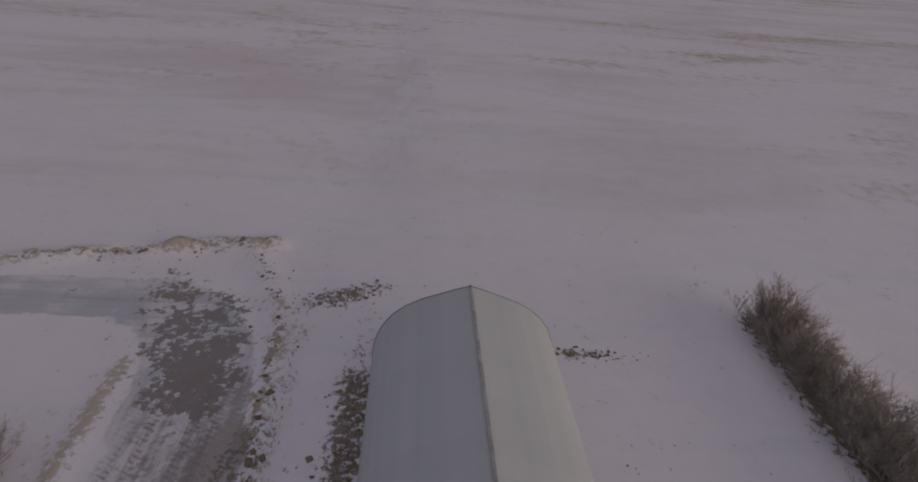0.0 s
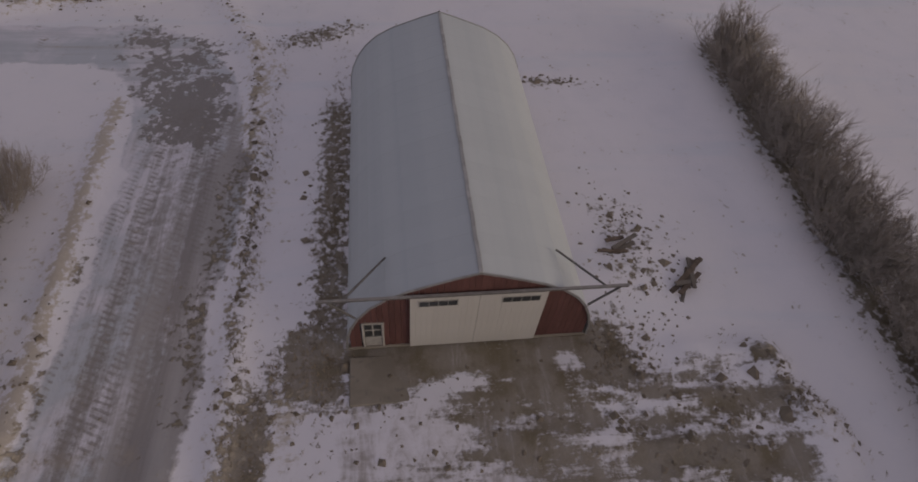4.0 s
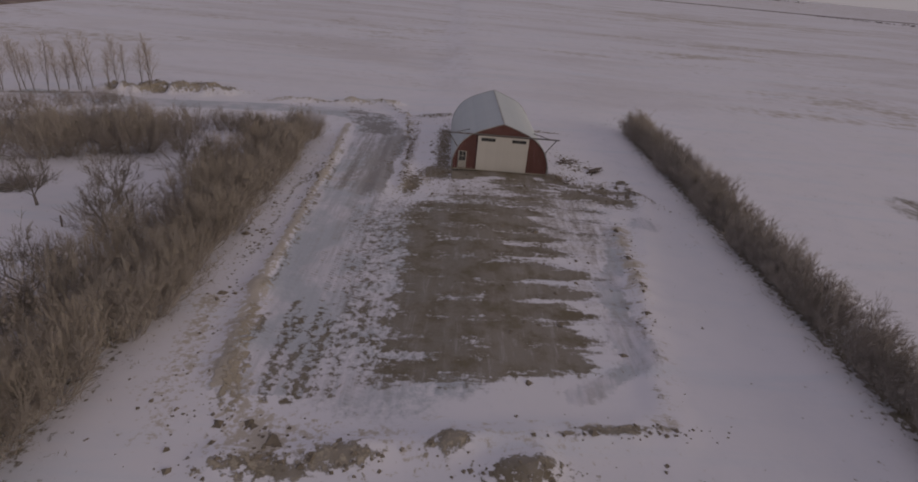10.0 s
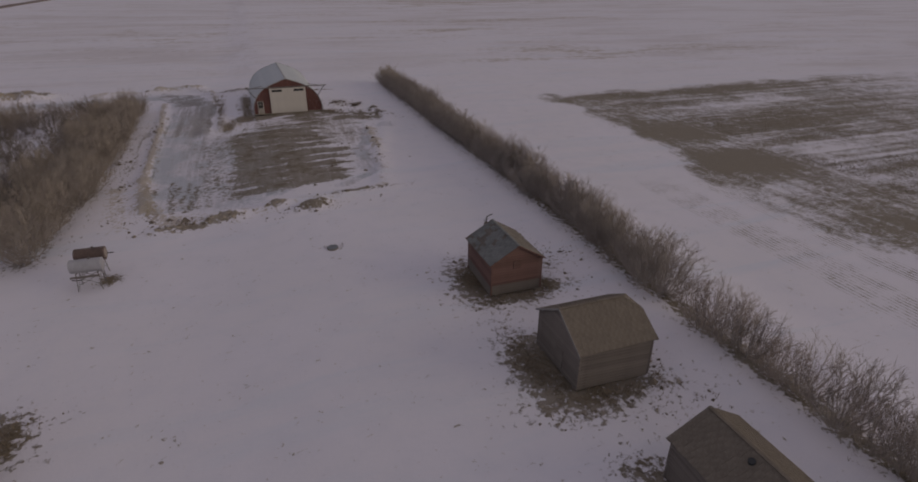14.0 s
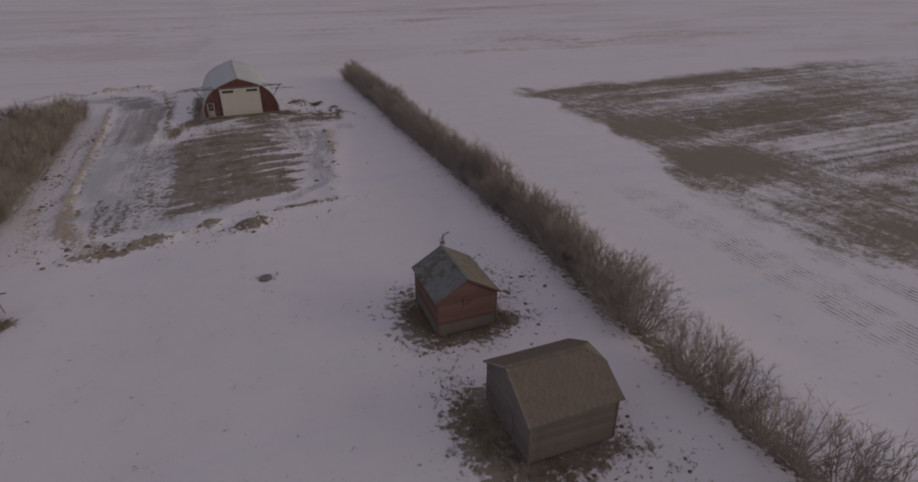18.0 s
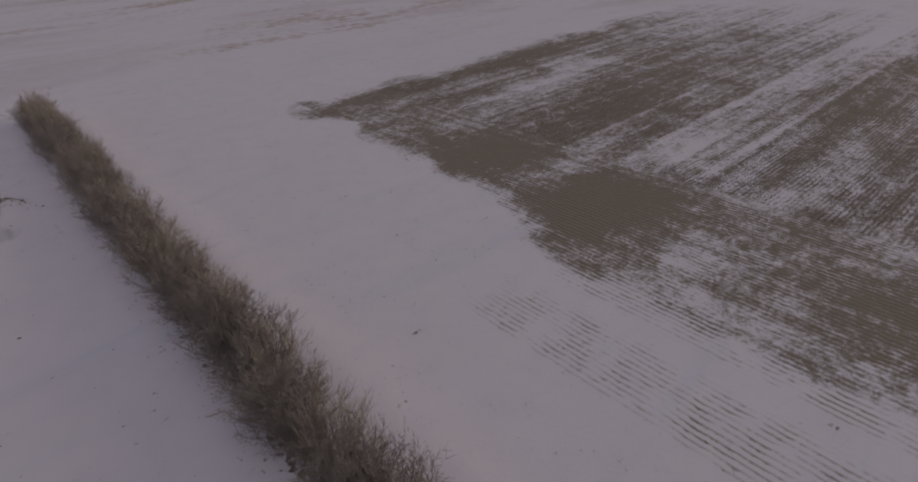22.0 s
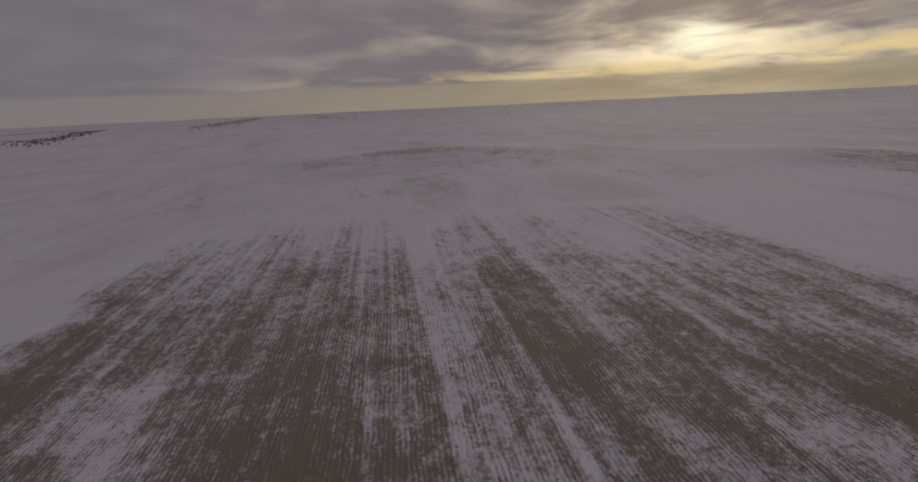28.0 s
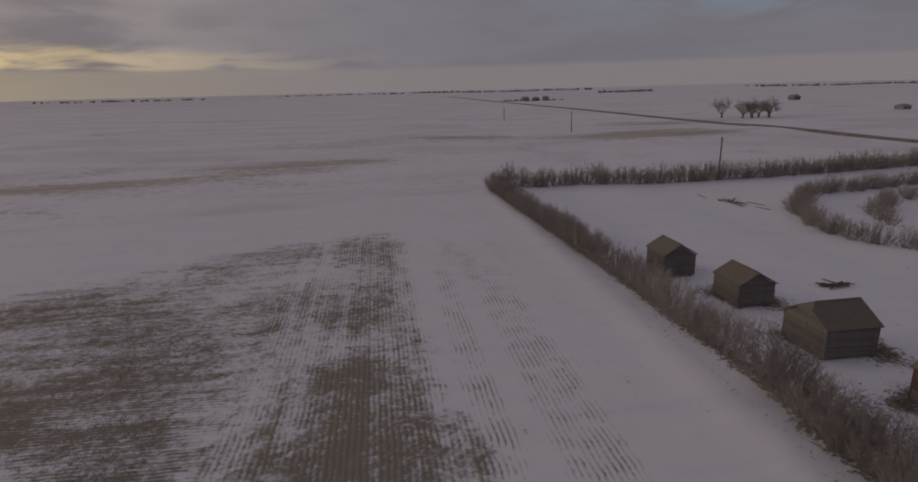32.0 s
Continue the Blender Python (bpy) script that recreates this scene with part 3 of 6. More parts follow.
def bar(a, b, r, sides=8, bm=None, r2=None):
    """A round bar between two points."""
    bm = bm or bmesh.new()
    a, b = Vector(a), Vector(b)
    d = b - a
    m = Matrix.Translation((a + b) / 2) @ d.to_track_quat("Z", "Y").to_matrix().to_4x4()
    bmesh.ops.create_cone(bm, cap_ends=True, segments=sides, radius1=r, radius2=r if r2 is None else r2, depth=d.length, matrix=m)
    return bm


# ---------------------------------------------------------------- the ground, one sheet
def spaced(near0, near1, step_near, outer):
    """Even near steps, then steps that grow outwards."""
    line = list(np.arange(near0, near1 + 1e-6, step_near))
    for sign in (-1, 1):
        s, v, grown = step_near, (near0 if sign < 0 else near1), []
        while abs(v) < outer:
            s *= 1.055
            v += sign * s
            grown.append(v)
        line = grown[::-1] + line if sign < 0 else line + grown
    return np.array(line)


# bared and drifted places in the field: x, y, half sizes and depth
STUBBLE_THICK = [
    (53.5, 5.5, 4.5, 2.2, 0.34), (63, 5.5, 6, 2.0, 0.34), (75, 4.5, 8, 2.2, 0.34), (92, 5, 10, 2.6, 0.28), (110, 6.5, 10, 2.2, 0.2),
    (54.8, -20, 3.8, 5.4, 0.95), (53, -34.8, 4.4, 3.0, 1.1), (63, -21, 4, 3.5, 0.26), (73, -20, 5, 3.4, 0.36), (83, -19, 8, 3.6, 0.34), (76, -24.5, 5, 2.2, 0.3), (70, -28.2, 3.4, 1.2, 0.28),
    (66, -3, 5, 1.8, 0.26), (89, 2.5, 7, 2.4, 0.26), (97, -18, 6, 2.6, 0.3), (124, -15.5, 5, 2.6, 0.32), (94, -41, 8, 3.2, 0.36), (112, -42, 8, 2.4, 0.3), (82, -42.5, 5, 1.8, 0.26), (93, -52, 7, 2.4, 0.32),
    (79, -48, 4, 1.8, 0.3), (87, -60, 6, 3, 0.32), (80, -64.5, 5, 2.6, 0.3), (95, -73, 7, 2.4, 0.26), (100, -84, 7, 2.4, 0.28), (87, -83, 6, 2.4, 0.3), (77, -84.5, 5, 2, 0.26), (77, -60, 4, 2.4, 0.34),
    (67.5, -57, 3, 3.6, 0.40), (71, -67, 3.4, 3.2, 0.34), (54, -64, 3, 2.4, 0.36), (55.5, -76, 2.6, 1.6, 0.28), (52, -54.8, 4, 2.2, 0.40), (73, -75.5, 3.6, 2.2, 0.28), (61, -39, 3, 1.8, 0.24), (57, -47, 4, 1.8, 0.22)]
STUBBLE_THIN = [
    (77, -8.2, 6, 1.7, 0.36), (66, -7, 3, 1.0, 0.3), (89, -5.8, 6, 1.5, 0.32), (67, -25.8, 4, 1.3, 0.40), (57.5, -28, 2.4, 1.3, 0.5), (66, -34, 5, 1.6, 0.32), (64, -44, 2.4, 3.2, 0.22), (50.5, -43.5, 3.5, 1.8, 0.3),
    (76, -45, 4, 1.2, 0.3), (75, -51.5, 4, 1.2, 0.3), (73.5, -62.5, 2.6, 1.0, 0.3), (60.5, -66, 2.4, 4, 0.34), (60.5, -58.5, 2.4, 3, 0.3), (75, -55, 4, 1.0, 0.24), (91, -57, 5, 1.1, 0.28), (121, -62, 12, 6, 0.3), (53, -70, 3, 1.4, 0.3),
    (68, -84, 4, 2.6, 0.26), (62, -90, 7, 3.0, 0.2), (50.5, -2.0, 2.2, 2.0, 0.22), (60, -11.5, 3.5, 1.2, 0.22)]
# west edge of the field, from north to south: y and x
FIELD_WEST = ((8.5, 47.5), (4.0, 48.5), (-2.0, 50.5), (-6.0, 48.8), (-21, 49.2), (-27, 50.0), (-31, 47.8), (-37, 44.5), (-49, 45.0), (-60, 46.0), (-75, 47.5), (-107, 48.0))


def ground_masks(x, y):
    wob = (fbm(x / 6, y / 6, 41, 3) - 0.5) * 2.2
    wx, wy = x + wob, y + (fbm(x / 5, y / 5, 44, 3) - 0.5) * 2.2
    # drive beside the shed, bending away west behind it
    dx, dy = np.maximum(x + 18.5, 0), np.maximum(y - 20.0, 0)
    bend = ss(np.hypot(dx / 4.0, dy / 8.4) + wob * 0.06, 0.9, 1.15) * (1 - ss(np.hypot(dx / 10.6, dy / 13.6) + wob * 0.05, 0.93, 1.06)) * ss(y, 18, 20) * ss(x, -19.2, -18)
    ice = rect(wx, wy, -13.8, -7.4, -29, 19.5, 0.9) * (1.0 - 0.22 * ss(-y, -8, 20))
    ice = np.maximum(ice, bend)
    road = y + 0.4 * wob - 31.0 + 3.4 * ss(-x, 24, 48)
    ice = np.maximum(ice, (1 - ss(np.abs(road), 1.7, 2.6)) * rect(x, y, -62, -18.5, 20, 40, 1.0) * 0.95)
    ice = np.maximum(ice, 0.55 * rect(wx, wy, -11, 2, -30, 0, 2.5))
    pad = np.maximum(0.85 * blob(wx, wy, 16.2, -3.6, 1.5, 1.4), 0.72 * near_line(wx, y, 13.2, -6, 10.6, -15, 0.9))
    pad = np.maximum(pad, np.maximum(0.80 * near_line(wx, y, 10.6, -15, 10.0, -24, 1.0), 0.72 * near_line(wx, y, 10.0, -24, 6.0, -27.4, 0.7)))
    ice = np.maximum(ice, np.maximum(pad, 0.40 * rect(wx, wy, 10, 14.5, -8, 4, 1.2)))
    # thawed yard in front of the shed doors, with ploughed bars of snow across it
    swing = 2.6 * (fbm(x / 5, y / 5, 49, 3) - 0.5) + 0.08 * x
    bars = np.cos(2 * math.pi * (y + swing) / 2.7) * (0.35 + 1.1 * vnoise(x / 5, (y + swing) / 2.7, 53))
    mud = 0.84 * rect(wx, wy, -5.2, 7.8, -27.0, 3.5, 2.1)
    mud = mud + (0.32 * bars - 0.05) * rect(x, y, 4.0, 11.0, -24, 1, 2.2) + 0.14 * (bars - 0.2) * rect(x, y, -7, 4, -25, 1, 2.0)
    mud = mud + 0.30 * rect(wx, y, 7.0, 9.6, -22, -4, 1.2) * ss(bars, 0.0, 0.8)
    mud = mud + 0.34 * (fbm(x / 1.6, y / 2.6, 54, 3) - 0.5) * rect(x, y, -6, 9, -28, 5, 2.0)
    mud = mud - 0.30 * blob(x, y, -2.5, 0.2, 3.2, 1.8) - 0.16 * blob(x, y, 4.5, -1.0, 5.0, 1.0)
    mud = mud - 0.20 * np.exp(-(((x - 1.6 - 0.03 * y) / 0.5) ** 2)) * rect(x, y, -2, 6, -26, -16, 1.5)
    # drifted end of the yard
    mud = mud - 0.5 * near_line(x, y, -7, -28.6, -2.5, -28.4, 0.5) - 0.4 * near_line(x, y, 2.4, -27.2, 7, -26.4, 0.6) - 0.35 * blob(x, y, -3.0, -24.6, 1.2, 0.4)
    mud = np.maximum(mud, (0.58 + 0.22 * bars) * rect(wx, wy, 9.0, 17.6, -0.5, 6.0, 1.0))
    mud = np.maximum(mud, (0.34 + 0.16 * bars) * rect(wx, wy, 8.5, 13.5, -9, 0, 1.5))
    mud = np.maximum(mud, 0.64 * rect(wx, wy, -2.5, 9.5, -2.5, 5.5, 1.5))
    mud = np.maximum(mud, 1.05 * rect(x, wy, -1.8, 10.0, 5.2, 7.6, 0.9))
    mud = np.maximum(mud, 0.95 * blob(x, y, 3.5, 4.7, 5.2, 1.6)) - 0.75 * blob(x, y, 2.6, 5.0, 1.2, 0.33, 20) - 0.85 * blob(x, y, 7.7, 6.0, 0.6, 0.4)
    for x0, y0, x1, y1, w in ((-13.4, -20.5, -12.3, -29.0, 0.32), (-12.6, -21, -11.6, -29.5, 0.2), (-11.0, -19.5, -10.3, -28.5, 0.3), (-10.2, -21, -9.2, -28.8, 0.18), (-9.2, -20, -8.7, -28.5, 0.22), (-8.2, -21.5, -8.0, -28, 0.3), (-7.2, -22, -6.9, -28, 0.22), (-6.3, -14, -6.6, -24, 0.18)):
        mud = np.maximum(mud, 0.66 * near_line(x + 0.25 * wob, y, x0, y0, x1, y1, w))
    # snow left in the shade of the shed front
    mud = mud - 0.42 * blob(wx, wy, -1.4, 2.6, 2.6, 1.5) - 0.42 * blob(wx, y, 4.6, 1.0, 1.5, 0.6) - 0.30 * blob(x, y, 1.8, 3.2, 1.4, 0.8)
    slush = np.maximum(0.52 * rect(wx, wy, 6.0, 13.0, -12, 3.5, 1.8), 0.34 * rect(wx, wy, 7.0, 12.0, -26, -10, 1.6))
    slush = np.maximum(slush, np.maximum(0.30 * rect(wx, wy, -5.0, 7.0, -27, 3.0, 1.8), 0.50 * rect(wx, wy, -2.5, 8.0, -2.5, 4.5, 1.4)))
    # bare ring along the shed walls
    mud = np.maximum(mud, 0.66 * rect(wx * 0.5 + x * 0.5, y, -3.5, -1.4, 6, 24.0, 0.7))
    mud = np.maximum(mud, 0.80 * rect(x, y, -4.6, -1.5, 4.6, 8.5, 0.9))
    mud = np.maximum(mud, np.maximum(0.36 * rect(wx, wy, 10.9, 13.6, 8.5, 16, 0.9), 0.95 * blob(wx, wy, 10.4, 6.2, 1.1, 1.3)))
    # speckled ice between the drive and the mud
    mud = np.maximum(mud, 0.36 * rect(wx, wy, -9.5, -4.5, -25, -3, 1.8))
    mud = np.maximum(mud, 0.75 * blob(x, y, 10.8, 25.9, 1.4, 0.4, -5)) 
    mud = np.maximum(mud, 0.62 * blob(x, y, -4.5, 31.5, 2.6, 0.9, 20))
    # strip between drive and shed, and the wet tongue at its end
    mud = np.maximum(mud, 0.58 * np.maximum(near_line(wx, y, -8.0, 28, -6.7, 15, 0.30), near_line(wx, y, -6.7, 15, -5.6, 4, 0.34)))
    mud = np.maximum(mud, 0.95 * blob(x, y, -5.4, 3.0, 0.75, 2.2, -6))
    # bare earth on the drive, darker at the bend
    bare = 0.70 * blob(x, y, -13.6, 28.0, 2.7, 4.8, 22) + 0.5 * blob(x, y, -11.4, 22.5, 1.6, 3.0)
    mud = np.maximum(mud, 0.42 * rect(wx, y, -8.8, -7.0, 4, 20, 0.7))
    grime = np.maximum((0.55 + 0.6 * fbm(x / 1.6, y / 4, 47, 3)) * rect(wx, wy, -11.4 + 0.05 * y, -6.4, -1, 21, 2.0), 0.58 * rect(wx, wy, -13.4, -7.0, 0, 25, 1.6))
    grime = np.maximum(grime, 0.42 * rect(wx, wy, -10, -4, -26, 0, 2.5))
    lugs = np.maximum(0.8 * rect(wx, wy, -13.5, -7, 4, 24, 1.5), rect(wx, wy, -9.5, -4, -20, 2, 2.0))
    mud = np.maximum(mud, 0.46 * near_line(x, y, -14.2, 14, -13.3, -18, 0.25))
    mud = np.maximum(mud, 0.50 * near_line(wx, y, -16.2, 8, -16.2, -14, 0.28))
    # heaps and banks
    heap = near_line(x, y, -52, 32.8, -37, 36.8, 1.3)
    mud = np.maximum(mud, 0.78 * heap)
    mud = np.maximum(mud, 0.46 * np.maximum(near_line(x, y, -28, 35.0, -18, 37.8, 0.4), near_line(x, y, -18, 37.8, -11, 38.8, 0.5)))
    for cx, cy, rx, ry in ((2.6, -32.9, 1.5, 0.6), (-5.6, -32.2, 1.3, 0.45), (-0.6, -31.3, 0.8, 0.5), (-9.6, -32.6, 1.4, 0.35), (7.2, -29.9, 2.4, 0.25), (-8.0, -33.0, 1.6, 0.3)):
        mud = np.maximum(mud, 1.0 * blob(x, y, cx, cy, rx, ry, 8))
    thin = ss(vnoise(x / 2.0, y / 0.5, 58), 0.35, 0.6)
    mud = np.maximum(mud, 0.62 * thin * (near_line(x, y, 12.5, 5.6, 16.6, 5.8, 0.3) + near_line(x, y, 16.6, 5.8, 18.6, 2.2, 0.4) + near_line(x, y, 11.5, 3.2, 17.4, 0.6, 0.3)))
    mud = np.maximum(mud, 0.30 * near_line(wx, y, 13.6, -7, 10.2, -29, 0.35))
    # trampled grass round the granaries and under the tanks and trees
    for cx, cy, rx, ry in ((12.3, -51.5, 1.9, 3.2), (13.9, -53.5, 2.9, 1.4), (14.0, -63.9, 3.6, 2.0), (12.0, -61.4, 1.8, 3.0), (14.6, -74.2, 2.9, 2.4), (12.9, -72.0, 1.6, 2.6), (17.4, -83.4, 2.8, 2.0), (17.0, -53.2, 0.9, 1.0),
                           (-13.4, -41.1, 0.7, 0.7), (-25.4, -38.0, 1.1, 0.9), (-23.5, -39.6, 0.7, 0.4), (-29.6, -41.0, 1.6, 1.0), (-16.4, -57.4, 2.2, 1.8), (-39.6, -20.6, 3.2, 2.0), (-42.5, -23.2, 5.0, 1.8)):
        mud = np.maximum(mud, 1.0 * blob(x, y, cx, cy, rx * 0.86, ry * 0.86))
    mud = np.maximum(mud, 0.30 * near_line(x, y, 18.0, -46, 18.6, -55, 0.9))
    # litter under the shelterbelts
    mud = np.maximum(mud, 0.8 * near_line(x, y, 24.1, 30, 24.3, -52, 1.0))
    mud = np.maximum(mud, 0.8 * near_line(x, y, 23.7, -52, 24.3, -88, 0.75))
    mud = np.maximum(mud, 0.8 * near_line(x, y, 24.3, -88, 26.8, -140, 0.9))
    mud = np.maximum(mud, 0.5 * near_line(x, y, -20.0, 15, -20.4, -36, 1.3))
    mud = np.maximum(mud, 0.35 * near_line(x, y, -56, -1, -34, 6, 2.0))
    mud = np.maximum(mud, 0.8 * near_line(x, y, -62, -4.6, -39, -4.8, 0.9))
    mud = np.maximum(mud, 0.62 * near_line(x, y, -95, 16.5, -54, 29.8, 0.7))
    sway = wx * 0.25 + x * 0.75
    dirt = 0.85 * near_line(sway, y, -15.9, 25, -14.6, 4, 0.36) + 0.85 * near_line(sway, y, -14.6, 4, -14.0, -18, 0.36) + 0.8 * near_line(sway, y, -14.0, -18, -12.8, -27, 0.6) + 0.4 * near_line(x, y, -12.8, -27, -9.5, -31.5, 0.9) + 0.45 * near_line(x, y, -16.2, -20, -14.5, -31, 0.7)
    dirt = dirt + 0.5 * near_line(x, y, -30, 34.4, -18, 37.8, 0.8) + 0.6 * near_line(x, y, -18, 37.8, -11, 38.9, 0.8) + 0.35 * near_line(wx, y, -7.2, 28, -6.0, 2, 0.9) + 0.6 * blob(x, y, -3.9, 4.2, 0.6, 1.4)
    dirt = dirt + 0.30 * near_line(wx, y, 14.2, -4, 10.6, -29, 0.8) + 0.35 * near_line(x, y, 16.8, 5.6, 18.4, 1.6, 0.8) + 0.35 * near_line(x, y, -11, -32, 9, -29.8, 1.2) + 0.5 * heap
    dirt = dirt + 0.22 * rect(wx, wy, -17.6, -16, -30, 20, 1.0)
    dirt = dirt + 0.22 * near_line(x, y, -7.6, 20, -8.4, 30, 0.5) + 0.32 * near_line(x, y, -8.4, 30, -12, 37.6, 0.7) + 0.3 * near_line(x, y, 13.4, -5, 12.4, -16, 0.6)
    dirt = dirt + 0.12 * rect(wx, wy, -13, -6, -32, -27, 1.0)
    edge = (fbm(x / 5, y / 5, 51, 4) - 0.5) * 5.0
    west = np.interp(-y, [-p[0] for p in FIELD_WEST], [p[1] for p in FIELD_WEST])
    south = -108 + 24 * ss(x, 52, 108)
    north = 8.2 + 0.02 * (x - 48)
    inside = ss(x + edge * 0.7 - west, -1.2, 2.2) * (1 - ss(y + edge * 1.5 - north, -3.6, 2.8)) * ss(y + edge - south, -2, 7) * (1 - ss(x + 3 * edge, 112, 172))
    stub = inside * (0.57 - 0.07 * ss(-y, 52, 66) - 0.20 * ss(x, 98, 140))
    bx, by = x + edge * 0.35, y + edge * 0.25
    for cx, cy, rx, ry, amount in STUBBLE_THICK:
        stub = stub + amount * blob(bx, by, cx, cy, rx, ry) * (0.25 + 0.75 * inside)
    for cx, cy, rx, ry, amount in STUBBLE_THIN:
        stub = stub - amount * blob(bx, by, cx, cy, rx, ry)
    # the drifted track along the rows, and fainter wheel marks beside it
    stub = stub - 0.33 * (1 - ss(np.abs(y + 32.4), 1.7, 2.7)) * ss(x, 62, 72)
    for ly, lw in ((-13.6, 0.5), (-24.6, 0.35), (-38.2, 0.4), (-46.6, 0.6), (-69.5, 0.6)):
        stub = stub - 0.22 * np.exp(-(((y - ly) / lw) ** 2)) * ss(x, 60, 68)
    head = 1 - ss(x + edge * 0.2, 60.5, 62.5)
    side = rect(wx, wy, 31.5, 48, -100, -38, 2.5) * ss(vnoise(x / 2.2, y / 60, 56), 0.36, 0.66)
    dry = 0.22 * ss(np.hypot(x, y), 500, 1500) * ss(x, 100, 500) + 0.28 * ss(np.hypot(x - 10, y + 40), 75, 150) - 0.3 * rect(x, y, 28, 165, -125, 18, 12)
    for cx, cy, rx, ry in ((75, 140, 22, 4), (52, 68, 8, 3), (54, 55, 12, 4), (-60, 142, 30, 6), (30, 190, 40, 5), (110, 60, 40, 8), (22, -254, 22, 5), (-62, -248, 34, 7), (-120, -330, 60, 12),
                           (274, -45, 16, 36), (198, -168, 30, 8), (122, -172, 24, 5), (86, -182, 22, 4), (25, -262, 20, 5), (-62, -252, 34, 6), (104, 186, 40, 10), (76, 75, 14, 5), (-125, 75, 30, 6), (240, 400, 90, 30), (130, 350, 60, 25), (70, -198, 24, 6)):
        dry = dry + (0.30 if cy > 40 else 0.48) * blob(x, y, cx, cy, rx, ry, 5)
    return {"ice": ice, "mud": mud, "dirt": dirt, "stubble": stub, "headland": head, "dry": dry, "grime": grime, "side": side, "lugs": lugs, "slush": slush, "bare": bare, "yard": rect(x, y, -4.5, 18, -31, 8, 1.5), "westward": ss(y - x, 33, 44)}


def ground_sheet():
    xs, ys = spaced(-52.0, 96.0, 0.45, 4700.0), spaced(-92.0, 42.0, 0.45, 4700.0)
    gx, gy = np.meshgrid(xs, ys)
    x, y = gx.ravel(), gy.ravel()
    co = np.stack([x, y, ground_at(x, y)], 1)
    nx, ny = len(xs), len(ys)
    i = (np.arange(ny - 1)[:, None] * nx + np.arange(nx - 1)[None, :]).ravel()
    quads = np.stack([i, i + 1, i + nx + 1, i + nx], 1).astype(np.int32)
    me = bpy.data.meshes.new("ground")
    me.vertices.add(len(co))
    me.vertices.foreach_set("co", co.ravel().astype(np.float32))
    me.loops.add(quads.size)
    me.loops.foreach_set("vertex_index", quads.ravel())
    me.polygons.add(len(quads))
    me.polygons.foreach_set("loop_start", np.arange(0, quads.size, 4, dtype=np.int32))
    me.polygons.foreach_set("use_smooth", np.ones(len(quads), bool))
    me.update(calc_edges=True)
    for name, values in ground_masks(x, y).items():
        a = me.attributes.new(name, "FLOAT", "POINT")
        a.data.foreach_set("value", np.broadcast_to(values, x.shape).astype(np.float32))
    me.materials.append(M_GROUND)
    tagged(new("ground", me), "snow-covered prairie with thawed yard, icy drive and stubble", "ground", kind="structure")


ground_sheet()


def strip_road(name, label, x0, y0, x1, y1, width, steps, lift):
    dx, dy = x1 - x0, y1 - y0
    length = math.hypot(dx, dy)
    nxx, nyy = -dy / length, dx / length
    verts, faces = [], []
    for i in range(steps + 1):
        k = i / steps
        cx, cy = x0 + dx * k, y0 + dy * k
        z = max(gz(cx + nxx * s, cy + nyy * s) for s in (-width, 0, width))
        for s, h in ((-1.3, -0.9), (-0.5, lift), (0.5, lift), (1.3, -0.9)):
            verts.append((cx + nxx * s * width, cy + nyy * s * width, z + h))
        if i:
            b = 4 * i
            faces += [(b - 4 + j, b - 3 + j, b + 1 + j, b + j) for j in range(3)]
    tagged(new(name, mesh_of(name, verts, faces, M_GRAVEL)), label, "road", kind="structure")


strip_road("road_1", "dark gravel grid road crossing snowy fields", -134, -1500, -136, 1400, 4.5, 90, 0.5)
strip_road("road_2", "distant gravel road across the snow", -1400, 820, 1800, 800, 6.0, 60, 0.8)


# ---------------------------------------------------------------- the arched shed
ARCH = [(5.2, 0.0), (5.13, 0.85), (4.93, 1.65), (4.6, 2.4), (4.1, 3.1), (3.45, 3.68), (2.6, 4.16), (1.75, 4.5), (0.9, 4.82), (0.0, 5.12)]
SHED_X, SHED_Y0, SHED_Y1 = 3.62, 7.0, 24.6


